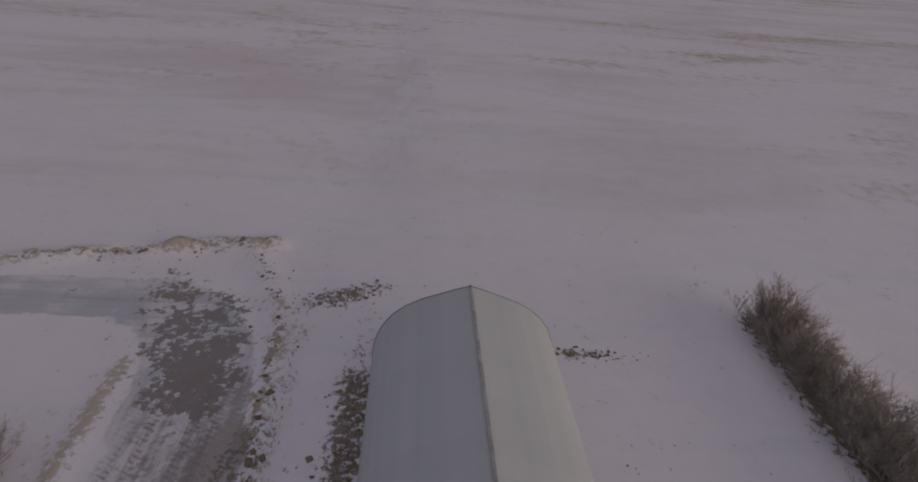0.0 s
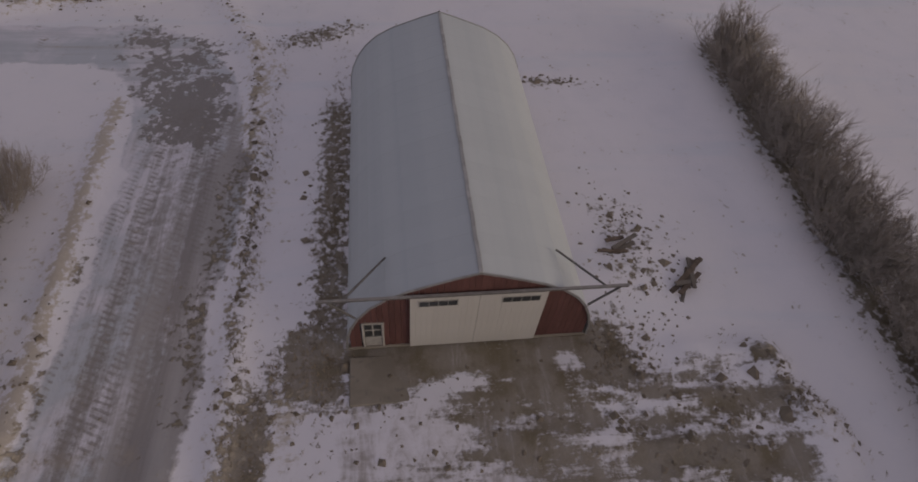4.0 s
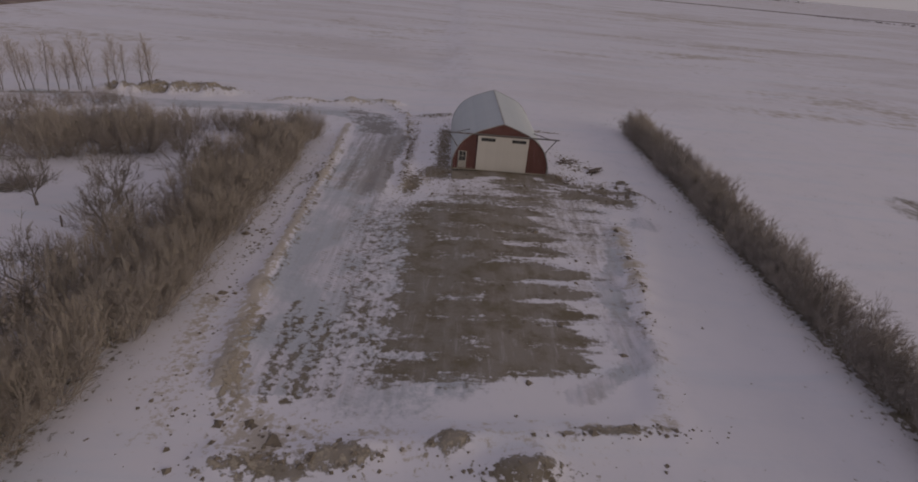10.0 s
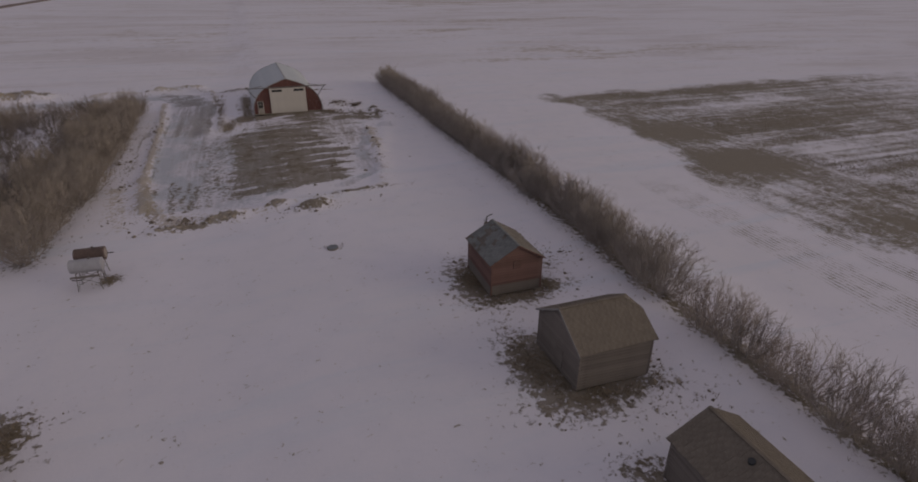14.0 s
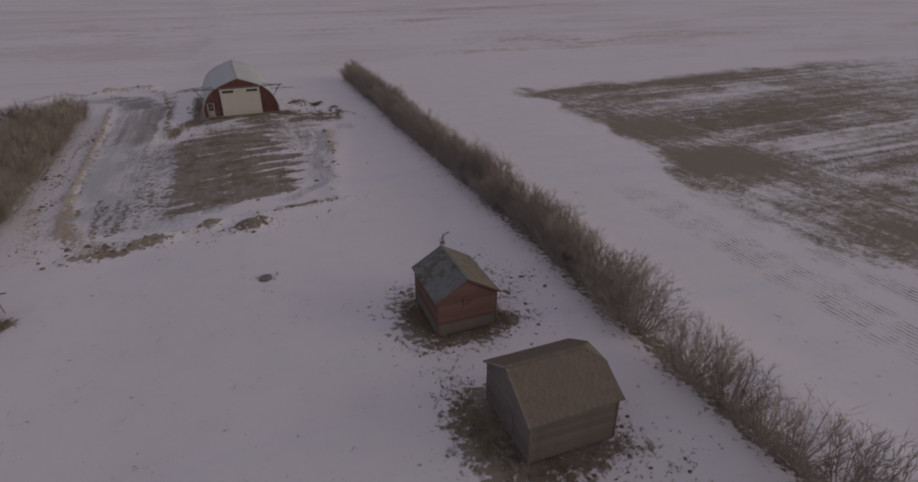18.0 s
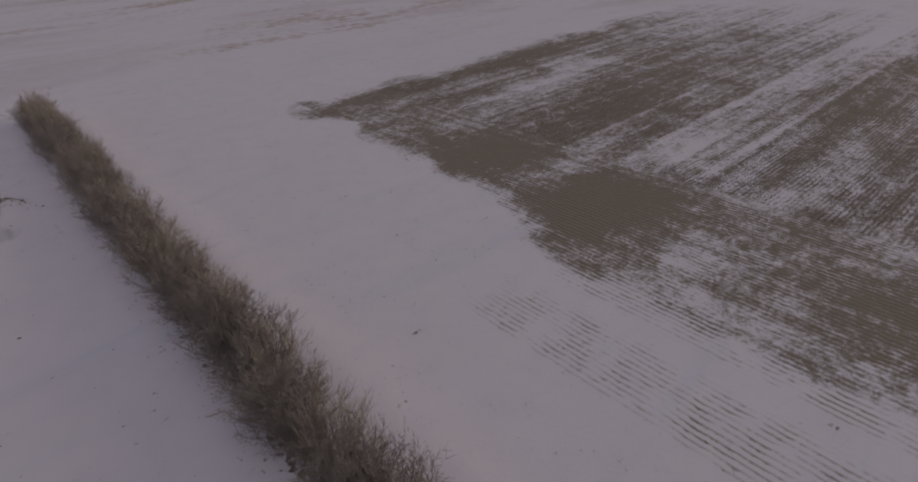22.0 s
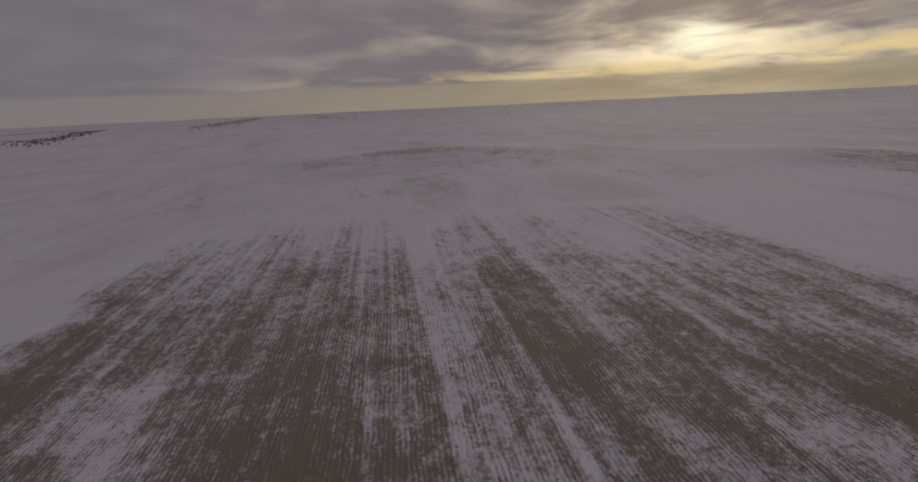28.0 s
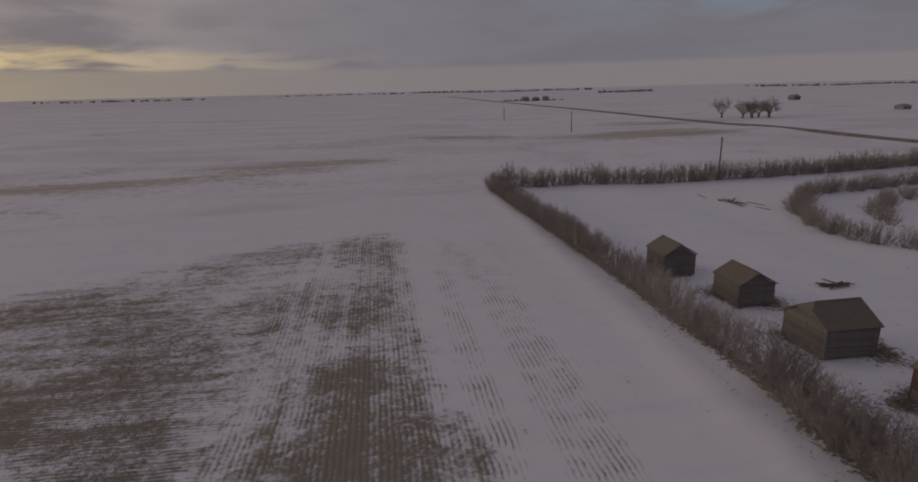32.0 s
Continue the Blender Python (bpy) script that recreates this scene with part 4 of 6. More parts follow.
def shed():
    q = thing("arched_shed", "arched farm shed with pale steel roof and red end walls", "shed", pose(SHED_X, 7.1, 0, 0, 0, 1.0) @ pose(0, -7.0, 0))
    n, span = 18, SHED_Y1 - SHED_Y0 + 0.15
    w = span / n
    for side in (-1, 1):
        # one roof sheet: curved, with a standing rib on its edge
        verts, faces = [], []
        for x, z in ARCH:
            for yy, lift in ((0.0, 0.0), (w - 0.05, 0.0), (w - 0.045, 0.004), (w - 0.004, 0.004)):
                r = 1 + (0.035 + lift) / 5.2
                verts.append((side * x * r, yy, z * r))
        for i in range(len(ARCH) - 1):
            for j in range(3):
                a = 4 * i + j
                f = (a, a + 1, a + 5, a + 4)
                faces.append(f if side > 0 else f[::-1])
        me = mesh_of("roof_sheet", verts, faces, M_ROOF, smooth=False)
        for k in range(n):
            part_mesh("roof_sheet", me, q, pose(0, SHED_Y0 - 0.06 + k * w, 0))
    # inner skin, ridge cap and edge flashing
    bm = bmesh.new()
    prof = ARCH + [(-x, z) for x, z in reversed(ARCH[:-1])]
    ring = [[bm.verts.new((x * 0.985, yy, z * 0.985)) for x, z in prof] for yy in (SHED_Y0 + 0.02, SHED_Y1 - 0.02)]
    for i in range(len(prof) - 1):
        bm.faces.new((ring[0][i], ring[0][i + 1], ring[1][i + 1], ring[1][i]))
    part("lining", bm, M_TRIM, q)
    for i in range(24):
        y0 = SHED_Y0 - 0.08 + i * 0.735
        part("ridge_cap", box(0.16, 0.75, 0.05, pose(0.01 * math.sin(i * 2.3), y0 + 0.39, 5.19 + 0.008 * (i % 2), 0, 0, 0.5 * math.sin(i * 1.7)), 0.015), M_STEEL, q)
    part("ridge_end", bar((0, SHED_Y1 + 0.05, 5.1), (0, SHED_Y1 + 0.05, 5.26), 0.05), M_DARK_STEEL, q)
    for yy in (SHED_Y0 - 0.07, SHED_Y1 + 0.1):
        bm = bmesh.new()
        for i in range(len(prof) - 1):
            (xa, za), (xb, zb) = prof[i], prof[i + 1]
            mid, ang = ((xa + xb) / 2, (za + zb) / 2), math.atan2(zb - za, xb - xa)
            box(math.hypot(xb - xa, zb - za) + 0.04, 0.05, 0.10, pose(mid[0] * 1.005, yy, mid[1] * 1.005, 0, -math.degrees(ang), 0), 0.0, bm)
        part("edge_flashing", bm, M_STEEL, q)

    def arch_height(x):
        for (xa, za), (xb, zb) in zip(ARCH, ARCH[1:]):
            if xb <= abs(x) <= xa:
                return za + (zb - za) * (xa - abs(x)) / (xa - xb)
        return 0.0

    # end walls of upright boards
    for front, yy in ((True, SHED_Y0), (False, SHED_Y1)):
        wall = tagged(new("end_wall"), "red-painted board end wall")
        wall.parent = q
        x, bw = -5.05, 0.235
        while x < 5.0:
            zt = min(arch_height(x + 0.01), arch_height(min(x + bw, 5.1))) - 0.03
            lo = 0.02
            mid = x + bw / 2
            if front and -2.5 < mid < 2.70:
                lo = 3.72
            if front and -4.52 < mid < -3.64:
                lo = 1.94
            if zt > lo + 0.05:
                verts = [(x, -0.02, lo), (x + bw - 0.01, -0.02, lo), (x + bw - 0.01, -0.02, max(lo + 0.02, arch_height(x + bw) - 0.03)), (x, -0.02, max(lo + 0.02, arch_height(x) - 0.03))]
                verts += [(a, 0.03, c) for a, b, c in verts]
                faces = [(0, 1, 2, 3), (7, 6, 5, 4), (0, 4, 5, 1), (1, 5, 6, 2), (2, 6, 7, 3), (3, 7, 4, 0)]
                part_mesh("board", mesh_of("board", verts, faces, M_RED), wall, pose(0, yy, 0))
            x += bw
    # concrete sill under the wall
    part("sill", box(10.4, 0.16, 0.16, pose(0, SHED_Y0, 0.0), 0.02), M_CONCRETE, q)
    # two sliding leaves with a strip of dark panes in each
    for cx in (-1.24, 1.46):
        leaf = thing("sliding_door", "cream sliding door leaf with dark window strip", "door", pose(cx, SHED_Y0 - 0.13, 0.06))
        leaf.parent = q
        del leaf["category"]
        bw = 2.69 / 12
        me = mesh_of("plank", *plank(bw - 0.002, 0.05, 3.72, 0.08), M_WHITE)
        for k in range(12):
            part_mesh("plank", me, leaf, pose(-1.345 + (k + 0.5) * bw, 0, 1.86))
        off = -0.25 if cx < 0 else 0.30
        part("window_frame", box(1.56, 0.06, 0.42, pose(off, -0.025, 3.36), 0.012), M_TRIM, leaf)
        for k in range(4):
            part("pane", box(0.35, 0.03, 0.32, pose(off - 0.555 + k * 0.37, -0.05, 3.36)), M_GLASS, leaf)
    # hanging rail with its braces
    part("door_rail", box(12.0, 0.08, 0.10, pose(-0.02, SHED_Y0 - 0.16, 3.90), 0.02), M_DARK_STEEL, q)
    part("rail_hood", box(12.0, 0.10, 0.02, pose(-0.02, SHED_Y0 - 0.16, 3.98, 8)), M_RAIL, q)
    for s in (-1, 1):
        part("rail_brace", bar((s * 5.1, SHED_Y0 - 0.16, 3.92), (s * 3.45, SHED_Y0 + 1.75, 3.92), 0.045, 6), M_DARK_STEEL, q)
        part("rail_strut", bar((s * 5.65, SHED_Y0 - 0.16, 3.86), (s * 4.72, SHED_Y0 - 0.04, 2.45), 0.05, 6), M_DARK_STEEL, q)
    # small door with a glazed upper half
    door = thing("side_door", "small weathered door with white frame and glazed top", "door", pose(-4.08, SHED_Y0 - 0.02, 0.08))
    door.parent = q
    del door["category"]
    for s in (-1, 1):
        part("door_frame", box(0.09, 0.10, 1.86, pose(s * 0.40, 0, 0.93), 0.01), M_TRIM, door)
    part("door_head", box(0.90, 0.10, 0.09, pose(0.02, -0.01, 1.87, 0, 2.5), 0.01), M_TRIM, door)
    part("panel", box(0.70, 0.05, 0.70, pose(0, 0.01, 0.38), 0.02), M_TRIM, door)
    part("rail", box(0.70, 0.06, 0.06, pose(0, -0.01, 0.78)), M_TRIM, door)
    for s in (-1, 1):
        part("pane", box(0.32, 0.03, 0.98, pose(s * 0.17, 0.01, 1.32)), M_GLASS, door)
    part("mullion", box(0.05, 0.06, 0.98, pose(0, -0.005, 1.32)), M_TRIM, door)
    part("crossbar", box(0.70, 0.06, 0.045, pose(0, -0.006, 1.36)), M_TRIM, door)


def plank(sx, sy, sz, ease=0.22):
    """Corners and faces of a board with its long edges eased."""
    e = min(sx, sy) * ease
    x, y, z = sx / 2, sy / 2, sz / 2
    ring = [(-x, -y + e), (-x + e, -y), (x - e, -y), (x, -y + e), (x, y), (-x, y)]
    verts = [(a, b, -z) for a, b in ring] + [(a, b, z) for a, b in ring]
    faces = [(i, (i + 1) % 6, 6 + (i + 1) % 6, 6 + i) for i in range(6)] + [tuple(range(5, -1, -1)), tuple(range(6, 12))]
    return verts, faces


shed()
apron_thing = thing("concrete_apron", "worn grey concrete slab before the shed's side door", "slab")
part("slab", box(2.6, 2.15, 0.14, pose(-0.2, 5.6, gz(-0.2, 5.6) - 0.03, 0, 0, 1), 0.05), M_CONCRETE, apron_thing)


# ---------------------------------------------------------------- granaries
def granary(label, cx, cy, sx, sy, eave, ridge, along_y, wall_mat, roof_mat, turn=0.0, vent=False, trim=False, low_mat=None, bare=False, clip=1.0, east_mat=None):
    """A small board granary; the ridge runs along its own y (or x)."""
    z0 = min(gz(cx + a, cy + b) for a in (-2, 0, 2) for b in (-2, 0, 2)) - 0.03
    if not along_y:
        sx, sy, turn = sy, sx, turn + 90
    g = thing("granary", label, "granary", pose(cx, cy, z0, 0, 0, turn), "granaries along the shelterbelt")
    eave, ridge = eave - z0, ridge - z0
    wx, wy = sx / 2 - 0.18, sy / 2 - 0.18
    part("skid", box(0.22, 2 * wy, 0.24, pose(-wx + 0.4, 0, 0.10), 0.02), M_WOOD_OLD, g)
    part("skid", box(0.22, 2 * wy, 0.24, pose(wx - 0.4, 0, 0.10), 0.02), M_WOOD_OLD, g)
    part("core", box(2 * wx - 0.06, 2 * wy - 0.06, eave - 0.22, pose(0, 0, 0.18 + (eave - 0.22) / 2)), M_WOOD_OLD, g)
    bh = 0.19
    count = int((eave - 0.2) / bh)
    for s in (-1, 1):
        side = tagged(new("side_wall"), "horizontal weathered board wall")
        side.parent = g
        me = mesh_of("board", *plank_flat(2 * wy, 0.035, bh - 0.012), wall_mat)
        me_low = mesh_of("board", *plank_flat(2 * wy, 0.035, bh - 0.012), low_mat or wall_mat)
        for k in range(count):
            part_mesh("board", me_low if low_mat and k < 4 else me, side, pose(s * wx, 0, 0.22 + (k + 0.5) * bh, 0, s * 3, 90))
        end = tagged(new("gable_wall"), "board gable wall")
        end.parent = g
        me = mesh_of("board", *plank_flat(2 * wx, 0.035, bh - 0.012), wall_mat)
        me_low = mesh_of("board", *plank_flat(2 * wx, 0.035, bh - 0.012), low_mat or wall_mat)
        z = 0.22
        while z + bh < (ridge - 0.06 if s > 0 or clip >= 1 else eave + clip * (ridge - eave)):
            if z + bh <= eave + 0.02:
                part_mesh("board", me_low if low_mat and z < 0.9 else me, end, pose(0, s * wy, z + bh / 2))
            else:
                half = wx * max(0.06, (ridge - 0.05 - z - bh * 0.5) / (ridge - eave)) + 0.02
                part_mesh("board", mesh_of("board", *plank_flat(2 * min(half, wx), 0.035, bh - 0.012), wall_mat), end, pose(0, s * wy, z + bh / 2))
            z += bh
        for t in (-1, 1):
            part("corner_board", box(0.10, 0.10, eave - 0.2, pose(s * wx, t * wy, 0.22 + (eave - 0.2) / 2), 0.01), wall_mat, g)
    # grain hatch
    part("hatch", box(0.85, 0.06, 1.35, pose(-wx * 0.1, wy + 0.03, 1.05), 0.015), M_WOOD_OLD, g)
    part("hatch", box(0.6, 0.06, 0.6, pose(0, -wy - 0.03, eave - 0.25), 0.015), wall_mat, g)
    # roof deck with courses of shingles
    rise, run = ridge - eave, sx / 2
    slope, ang = math.hypot(rise, run), math.degrees(math.atan2(rise, run))
    courses = 9
    depth = slope / courses
    rng = random.Random(int(cx * 10 + cy))
    v = [(-0.62, -0.5, 0.014), (-0.62, 0.5, 0.014), (0.55, 0.5, 0.0), (0.55, -0.5, 0.0)]
    v += [(a, b, c - 0.016) for a, b, c in v]
    for s in (-1, 1):
        shingle_me = mesh_of("shingle", v, [(0, 1, 2, 3), (4, 7, 6, 5), (0, 4, 5, 1), (1, 5, 6, 2), (3, 2, 6, 7), (0, 3, 7, 4)], east_mat if s > 0 and east_mat else roof_mat)
        pitch = tagged(new("roof_slope"), "shingled roof slope")
        pitch.parent = g
        back = (1 - clip) * slope * 0.9
        top = [(s * run, -sy / 2 + 0.02, eave), (s * run * (1 - clip), -sy / 2 + 0.02, eave + rise * clip), (0, -sy / 2 + 0.02 + back, ridge), (0, sy / 2 - 0.02, ridge), (s * run, sy / 2 - 0.02, eave)]
        if clip >= 1:
            del top[1]
        n = len(top)
        verts = [(a, b, c + 0.015) for a, b, c in top] + [(a, b, c - 0.035) for a, b, c in top]
        faces = [tuple(range(n)), tuple(range(2 * n - 1, n - 1, -1))] + [(i, i + n, (i + 1) % n + n, (i + 1) % n) for i in range(n)]
        part_mesh("deck", mesh_of("deck", verts, faces, M_WOOD_OLD), pitch)
        for k in range(courses):
            d = (k + 0.5) * depth
            px, pz = s * (run - d * math.cos(radians(ang))), eave + d * math.sin(radians(ang)) + 0.035
            cut = max(0.0, d - clip * slope) * 0.9
            y, end_y = -sy / 2 + (cut if s > 0 else 0), sy / 2 - (cut if s < 0 else 0)
            lay = pose(px, 0, pz, 0, ang, 0) if s > 0 else pose(px, 0, pz, 0, 0, 180) @ pose(0, 0, 0, 0, ang, 0)
            while y < end_y - 0.03:
                wid = min(rng.uniform(0.26, 0.46), end_y - y)
                j, tilt = rng.uniform(-0.02, 0.02), rng.uniform(-0.8, 0.8)
                gone = bare and float(fbm(np.array(y * 1.7 + 3 * s), np.array(k * 0.16), 77, 2)) > 0.62 and rng.random() < 0.8
                if not gone:
                    part_mesh("shingle", shingle_me, pitch, lay @ pose(j, y + wid / 2, rng.uniform(0.0, 0.006), 0, tilt, 0) @ Matrix.Diagonal((depth, wid - 0.008, 1, 1)))
                y += wid
        for t in (-1, 1):
            c = clip if t < 0 else 1.0
            part("rake_board", box(slope * c + 0.05, 0.04, 0.11, pose(s * run * (1 - c / 2), t * (sy / 2), eave + rise * c / 2 - 0.01, 0, s * ang, 0), 0.008), M_RAKE if trim and t > 0 else wall_mat, g)
    back = (1 - clip) * slope * 0.9
    part("ridge_board", box(0.20, sy + 0.02 - back, 0.04, pose(0, back / 2, ridge + 0.045), 0.012), roof_mat, g)
    if clip < 1:
        w, z = run * (1 - clip) + 0.05, eave + rise * clip + 0.02
        top = [(-w, -sy / 2 - 0.06, z), (w, -sy / 2 - 0.06, z), (0, -sy / 2 + back, ridge + 0.05)]
        verts = top + [(a, b, c - 0.05) for a, b, c in top]
        part_mesh("hip_slope", mesh_of("hip_slope", verts, [(0, 1, 2), (5, 4, 3), (0, 3, 4, 1), (1, 4, 5, 2), (2, 5, 3, 0)], roof_mat), g)
    if vent:
        part("vent_hole", bar((-0.42, -0.65, ridge - 0.28), (-0.46, -0.65, ridge - 0.12), 0.15, 12), M_GLASS, g, "dark round filling hole")
    return g


def plank_flat(sx, sy, sz):
    """A lapped board: thicker at its lower edge."""
    x, z = sx / 2, sz / 2
    prof = [(-sy * 0.8, -z), (-sy * 0.3, z), (sy * 0.5, z), (sy * 0.5, -z)]
    verts = [(-x, b, c) for b, c in prof] + [(x, b, c) for b, c in prof]
    return verts, [(0, 4, 5, 1), (1, 5, 6, 2), (2, 6, 7, 3), (3, 7, 4, 0), (0, 1, 2, 3), (7, 6, 5, 4)]


granary("faded red granary with patched grey-green shingle roof", 14.1, -51.45, 4.15, 4.75, 2.05, 3.28, True, M_RED_OLD, M_SHINGLE_GREY, low_mat=M_WOOD_OLD, bare=True, east_mat=M_SHINGLE_BARE)
granary("weathered brown granary with brown shingle roof, ridge crosswise", 15.0, -61.95, 4.9, 4.9, 2.05, 3.5, False, M_WOOD_OLD, M_SHINGLE, trim=True, clip=0.66)
granary("weathered granary with brown shingles and a filling hole", 15.3, -72.55, 4.0, 4.4, 1.85, 3.0, True, M_WOOD_OLD, M_SHINGLE, vent=True)
granary("brown weathered granary standing last in the row", 17.8, -82.2, 4.0, 4.4, 2.1, 3.3, True, M_WOOD_OLD, M_SHINGLE)
granary("brown weathered granary alone across the snowy yard", -17.3, -59.9, 4.0, 4.5, 1.4, 2.75, True, M_WOOD_OLD, M_SHINGLE)


# ---------------------------------------------------------------- fuel tanks on stands
def tank(label, cx, cy, length, radius, mat, turn, spout, cap_mat=None):
    z0 = gz(cx, cy)
    t = thing("fuel_tank", label, "tank", pose(cx, cy, z0, 0, 0, turn), "fuel tanks on stands")
    stand = 1.30
    zc = stand + radius
    bm = bmesh.new()
    seg, verts = 24, []
    for x, r in ((-length / 2 - 0.10, 0.0), (-length / 2 - 0.085, radius * 0.55), (-length / 2 - 0.03, radius * 0.93), (-length / 2, radius), (length / 2, radius), (length / 2 + 0.03, radius * 0.93), (length / 2 + 0.085, radius * 0.55), (length / 2 + 0.10, 0.0)):
        verts.append([bm.verts.new((x, r * math.cos(a), zc + r * math.sin(a))) for a in (2 * math.pi * k / seg for k in range(seg))] if r else [bm.verts.new((x, 0, zc))])
    for a, b in zip(verts, verts[1:]):
        for k in range(seg):
            l = (k + 1) % seg
            if len(a) == 1:
                bm.faces.new((a[0], b[l], b[k]))
            elif len(b) == 1:
                bm.faces.new((a[k], a[l], b[0]))
            else:
                bm.faces.new((a[k], a[l], b[l], b[k]))
    bmesh.ops.recalc_face_normals(bm, faces=bm.faces)
    shell = part("shell", bm, mat, t)
    part("weld_seam", bar((-0.02, 0, zc), (0.02, 0, zc), radius + 0.012, 24), mat, shell)
    part("filler_cap", bar((0.25, 0, zc + radius - 0.02), (0.25, 0, zc + radius + 0.12), 0.07, 10), M_DARK_STEEL, t)
    for sx in (-1, 1):
        x = sx * length * 0.34
        part("cradle", box(0.07, 2 * radius * 0.9, 0.09, pose(x, 0, stand + 0.02)), M_RAIL, t)
        for sy in (-1, 1):
            part("leg", bar((x, sy * radius * 0.78, stand + 0.08), (x + sx * 0.10, sy * radius * 1.15, -0.12), 0.035, 6), M_RAIL, t)
        part("brace", bar((x, -radius * 1.05, 0.2), (x, radius * 0.85, stand - 0.1), 0.018, 5), M_RAIL, t)
    for sy in (-1, 1):
        part("side_rail", bar((-length * 0.36, sy * radius * 1.0, 0.45), (length * 0.36, sy * radius * 0.86, stand - 0.15), 0.020, 5), M_RAIL, t)
        part("cross_rail", bar((-length * 0.36, sy * radius * 0.86, stand - 0.15), (length * 0.36, sy * radius * 1.0, 0.45), 0.020, 5), M_RAIL, t)
    if cap_mat:
        part("end_cap", bar((length / 2 + 0.02, 0, zc), (length / 2 + 0.105, 0, zc), radius * 0.95, 24, r2=radius * 0.5), cap_mat, t, "pale dull end of the tank")
    else:
        part("shelf_board", box(length * 0.92, 0.24, 0.05, pose(-length * 0.05, -radius * 1.25, stand - 0.12, 6), 0.01), M_WOOD_OLD, t)
    if spout:
        part("outlet_pipe", bar((length / 2 + 0.05, 0, zc - radius * 0.1), (length / 2 + 0.55, 0, zc - radius * 0.1), 0.05, 8), M_DARK_STEEL, t)
    part("hose", bar((-length / 2 - 0.15, -0.1, 0.75), (-length / 2 + 0.5, -0.3, 0.78), 0.05, 6), M_DARK_STEEL, t)


tank("silver-painted fuel tank on a dark steel stand in snow", -14.40, -41.75, 2.02, 0.49, M_TANK, -2, False)
tank("rust-brown fuel tank on a dark steel stand in snow", -14.50, -39.9, 1.95, 0.50, M_RUST, -2, True, M_CAP)


# ---------------------------------------------------------------- bare shrubs and trees
def tube(verts, faces, pts, radii, sides=3):
    """A tapered twig through the points; the last may be a tip."""
    rings = []
    for i, p in enumerate(pts):
        d = (pts[min(i + 1, len(pts) - 1)] - pts[max(i - 1, 0)]).normalized()
        u = d.orthogonal().normalized()
        w = d.cross(u)
        if radii[i] <= 0:
            rings.append([len(verts)])
            verts.append(tuple(p))
            continue
        rings.append(list(range(len(verts), len(verts) + sides)))
        for k in range(sides):
            a = 2 * math.pi * k / sides
            verts.append(tuple(p + radii[i] * (math.cos(a) * u + math.sin(a) * w)))
    for a, b in zip(rings, rings[1:]):
        for k in range(sides):
            l = (k + 1) % sides
            if len(b) == 1:
                faces.append((a[k], a[l], b[0]))
            else:
                faces.append((a[k], a[l], b[l], b[k]))


def rand_dir(rng, up):
    a, t = rng.uniform(0, 2 * math.pi), rng.uniform(-1, 1)
    s = math.sqrt(1 - t * t)
    return (Vector((s * math.cos(a), s * math.sin(a), t)) + Vector((0, 0, up))).normalized()


def sliver(verts, faces, p, q, w):
    """The finest twigs: a slim three-cornered blade."""
    side = (q - p).orthogonal().normalized() * w
    n = len(verts)
    verts += [tuple(p - side), tuple(p + side), tuple(q)]
    faces.append((n, n + 1, n + 2))


def shrub_meshes(seed, height, radius, stems, twigs, subs, thick=1.0, mat=None):
    """Stems fanning from a small foot to a domed crown of fine upswept twigs."""
    rng = random.Random(seed)
    sv, sf, tv, tf = [], [], [], []
    for _ in range(stems):
        a, lean = rng.uniform(0, 2 * math.pi), rng.random() ** 0.65
        out = Vector((math.cos(a), math.sin(a), 0))
        base = out * radius * 0.30 * rng.random() + Vector((0, 0, -0.1))
        h = height * rng.uniform(0.78, 1.05) * (1.0 - 0.50 * lean**2.4)
        tip = base + out * radius * lean * rng.uniform(0.8, 1.05) + Vector((rng.uniform(-0.15, 0.15), rng.uniform(-0.15, 0.15), h))
        mid = base.lerp(tip, 0.5) + Vector((0, 0, -0.06 * h)) + out * radius * 0.10 * lean
        tube(sv, sf, [base, mid, tip], [0.022 * thick, 0.014 * thick, 0.0])
        along = (tip - mid).normalized()
        for _ in range(twigs):
            k = rng.uniform(0.22, 1.0) ** 0.8
            p = base.lerp(mid, k * 2) if k < 0.5 else mid.lerp(tip, k * 2 - 1)
            d = (along * 0.9 + rand_dir(rng, 0.25) * 0.75).normalized()
            ln = height * rng.uniform(0.12, 0.26)
            q = p + d * ln
            tube(tv, tf, [p, q], [0.0085 * thick, 0.0])
            for _ in range(subs):
                p2 = p.lerp(q, rng.uniform(0.15, 0.9))
                d2 = (d + rand_dir(rng, 0.3) * 0.75).normalized()
                sliver(tv, tf, p2, p2 + d2 * ln * rng.uniform(0.35, 0.75), 0.0075 * thick)
    return mesh_of("trunk", sv, sf, M_STEM), mesh_of("crown", tv, tf, mat or M_TWIG)


DENSE = [shrub_meshes(100 + i, 2.75, 1.7, 46, 15, 5, 1.0) for i in range(6)]
LOOSE = [shrub_meshes(200 + i, 2.7, 1.75, 40, 13, 4, 1.05, M_TWIG_PALE if i % 2 else M_TWIG) for i in range(5)]
FARBUSH = [shrub_meshes(300 + i, 2.4, 1.6, 30, 9, 3, 1.7) for i in range(4)]


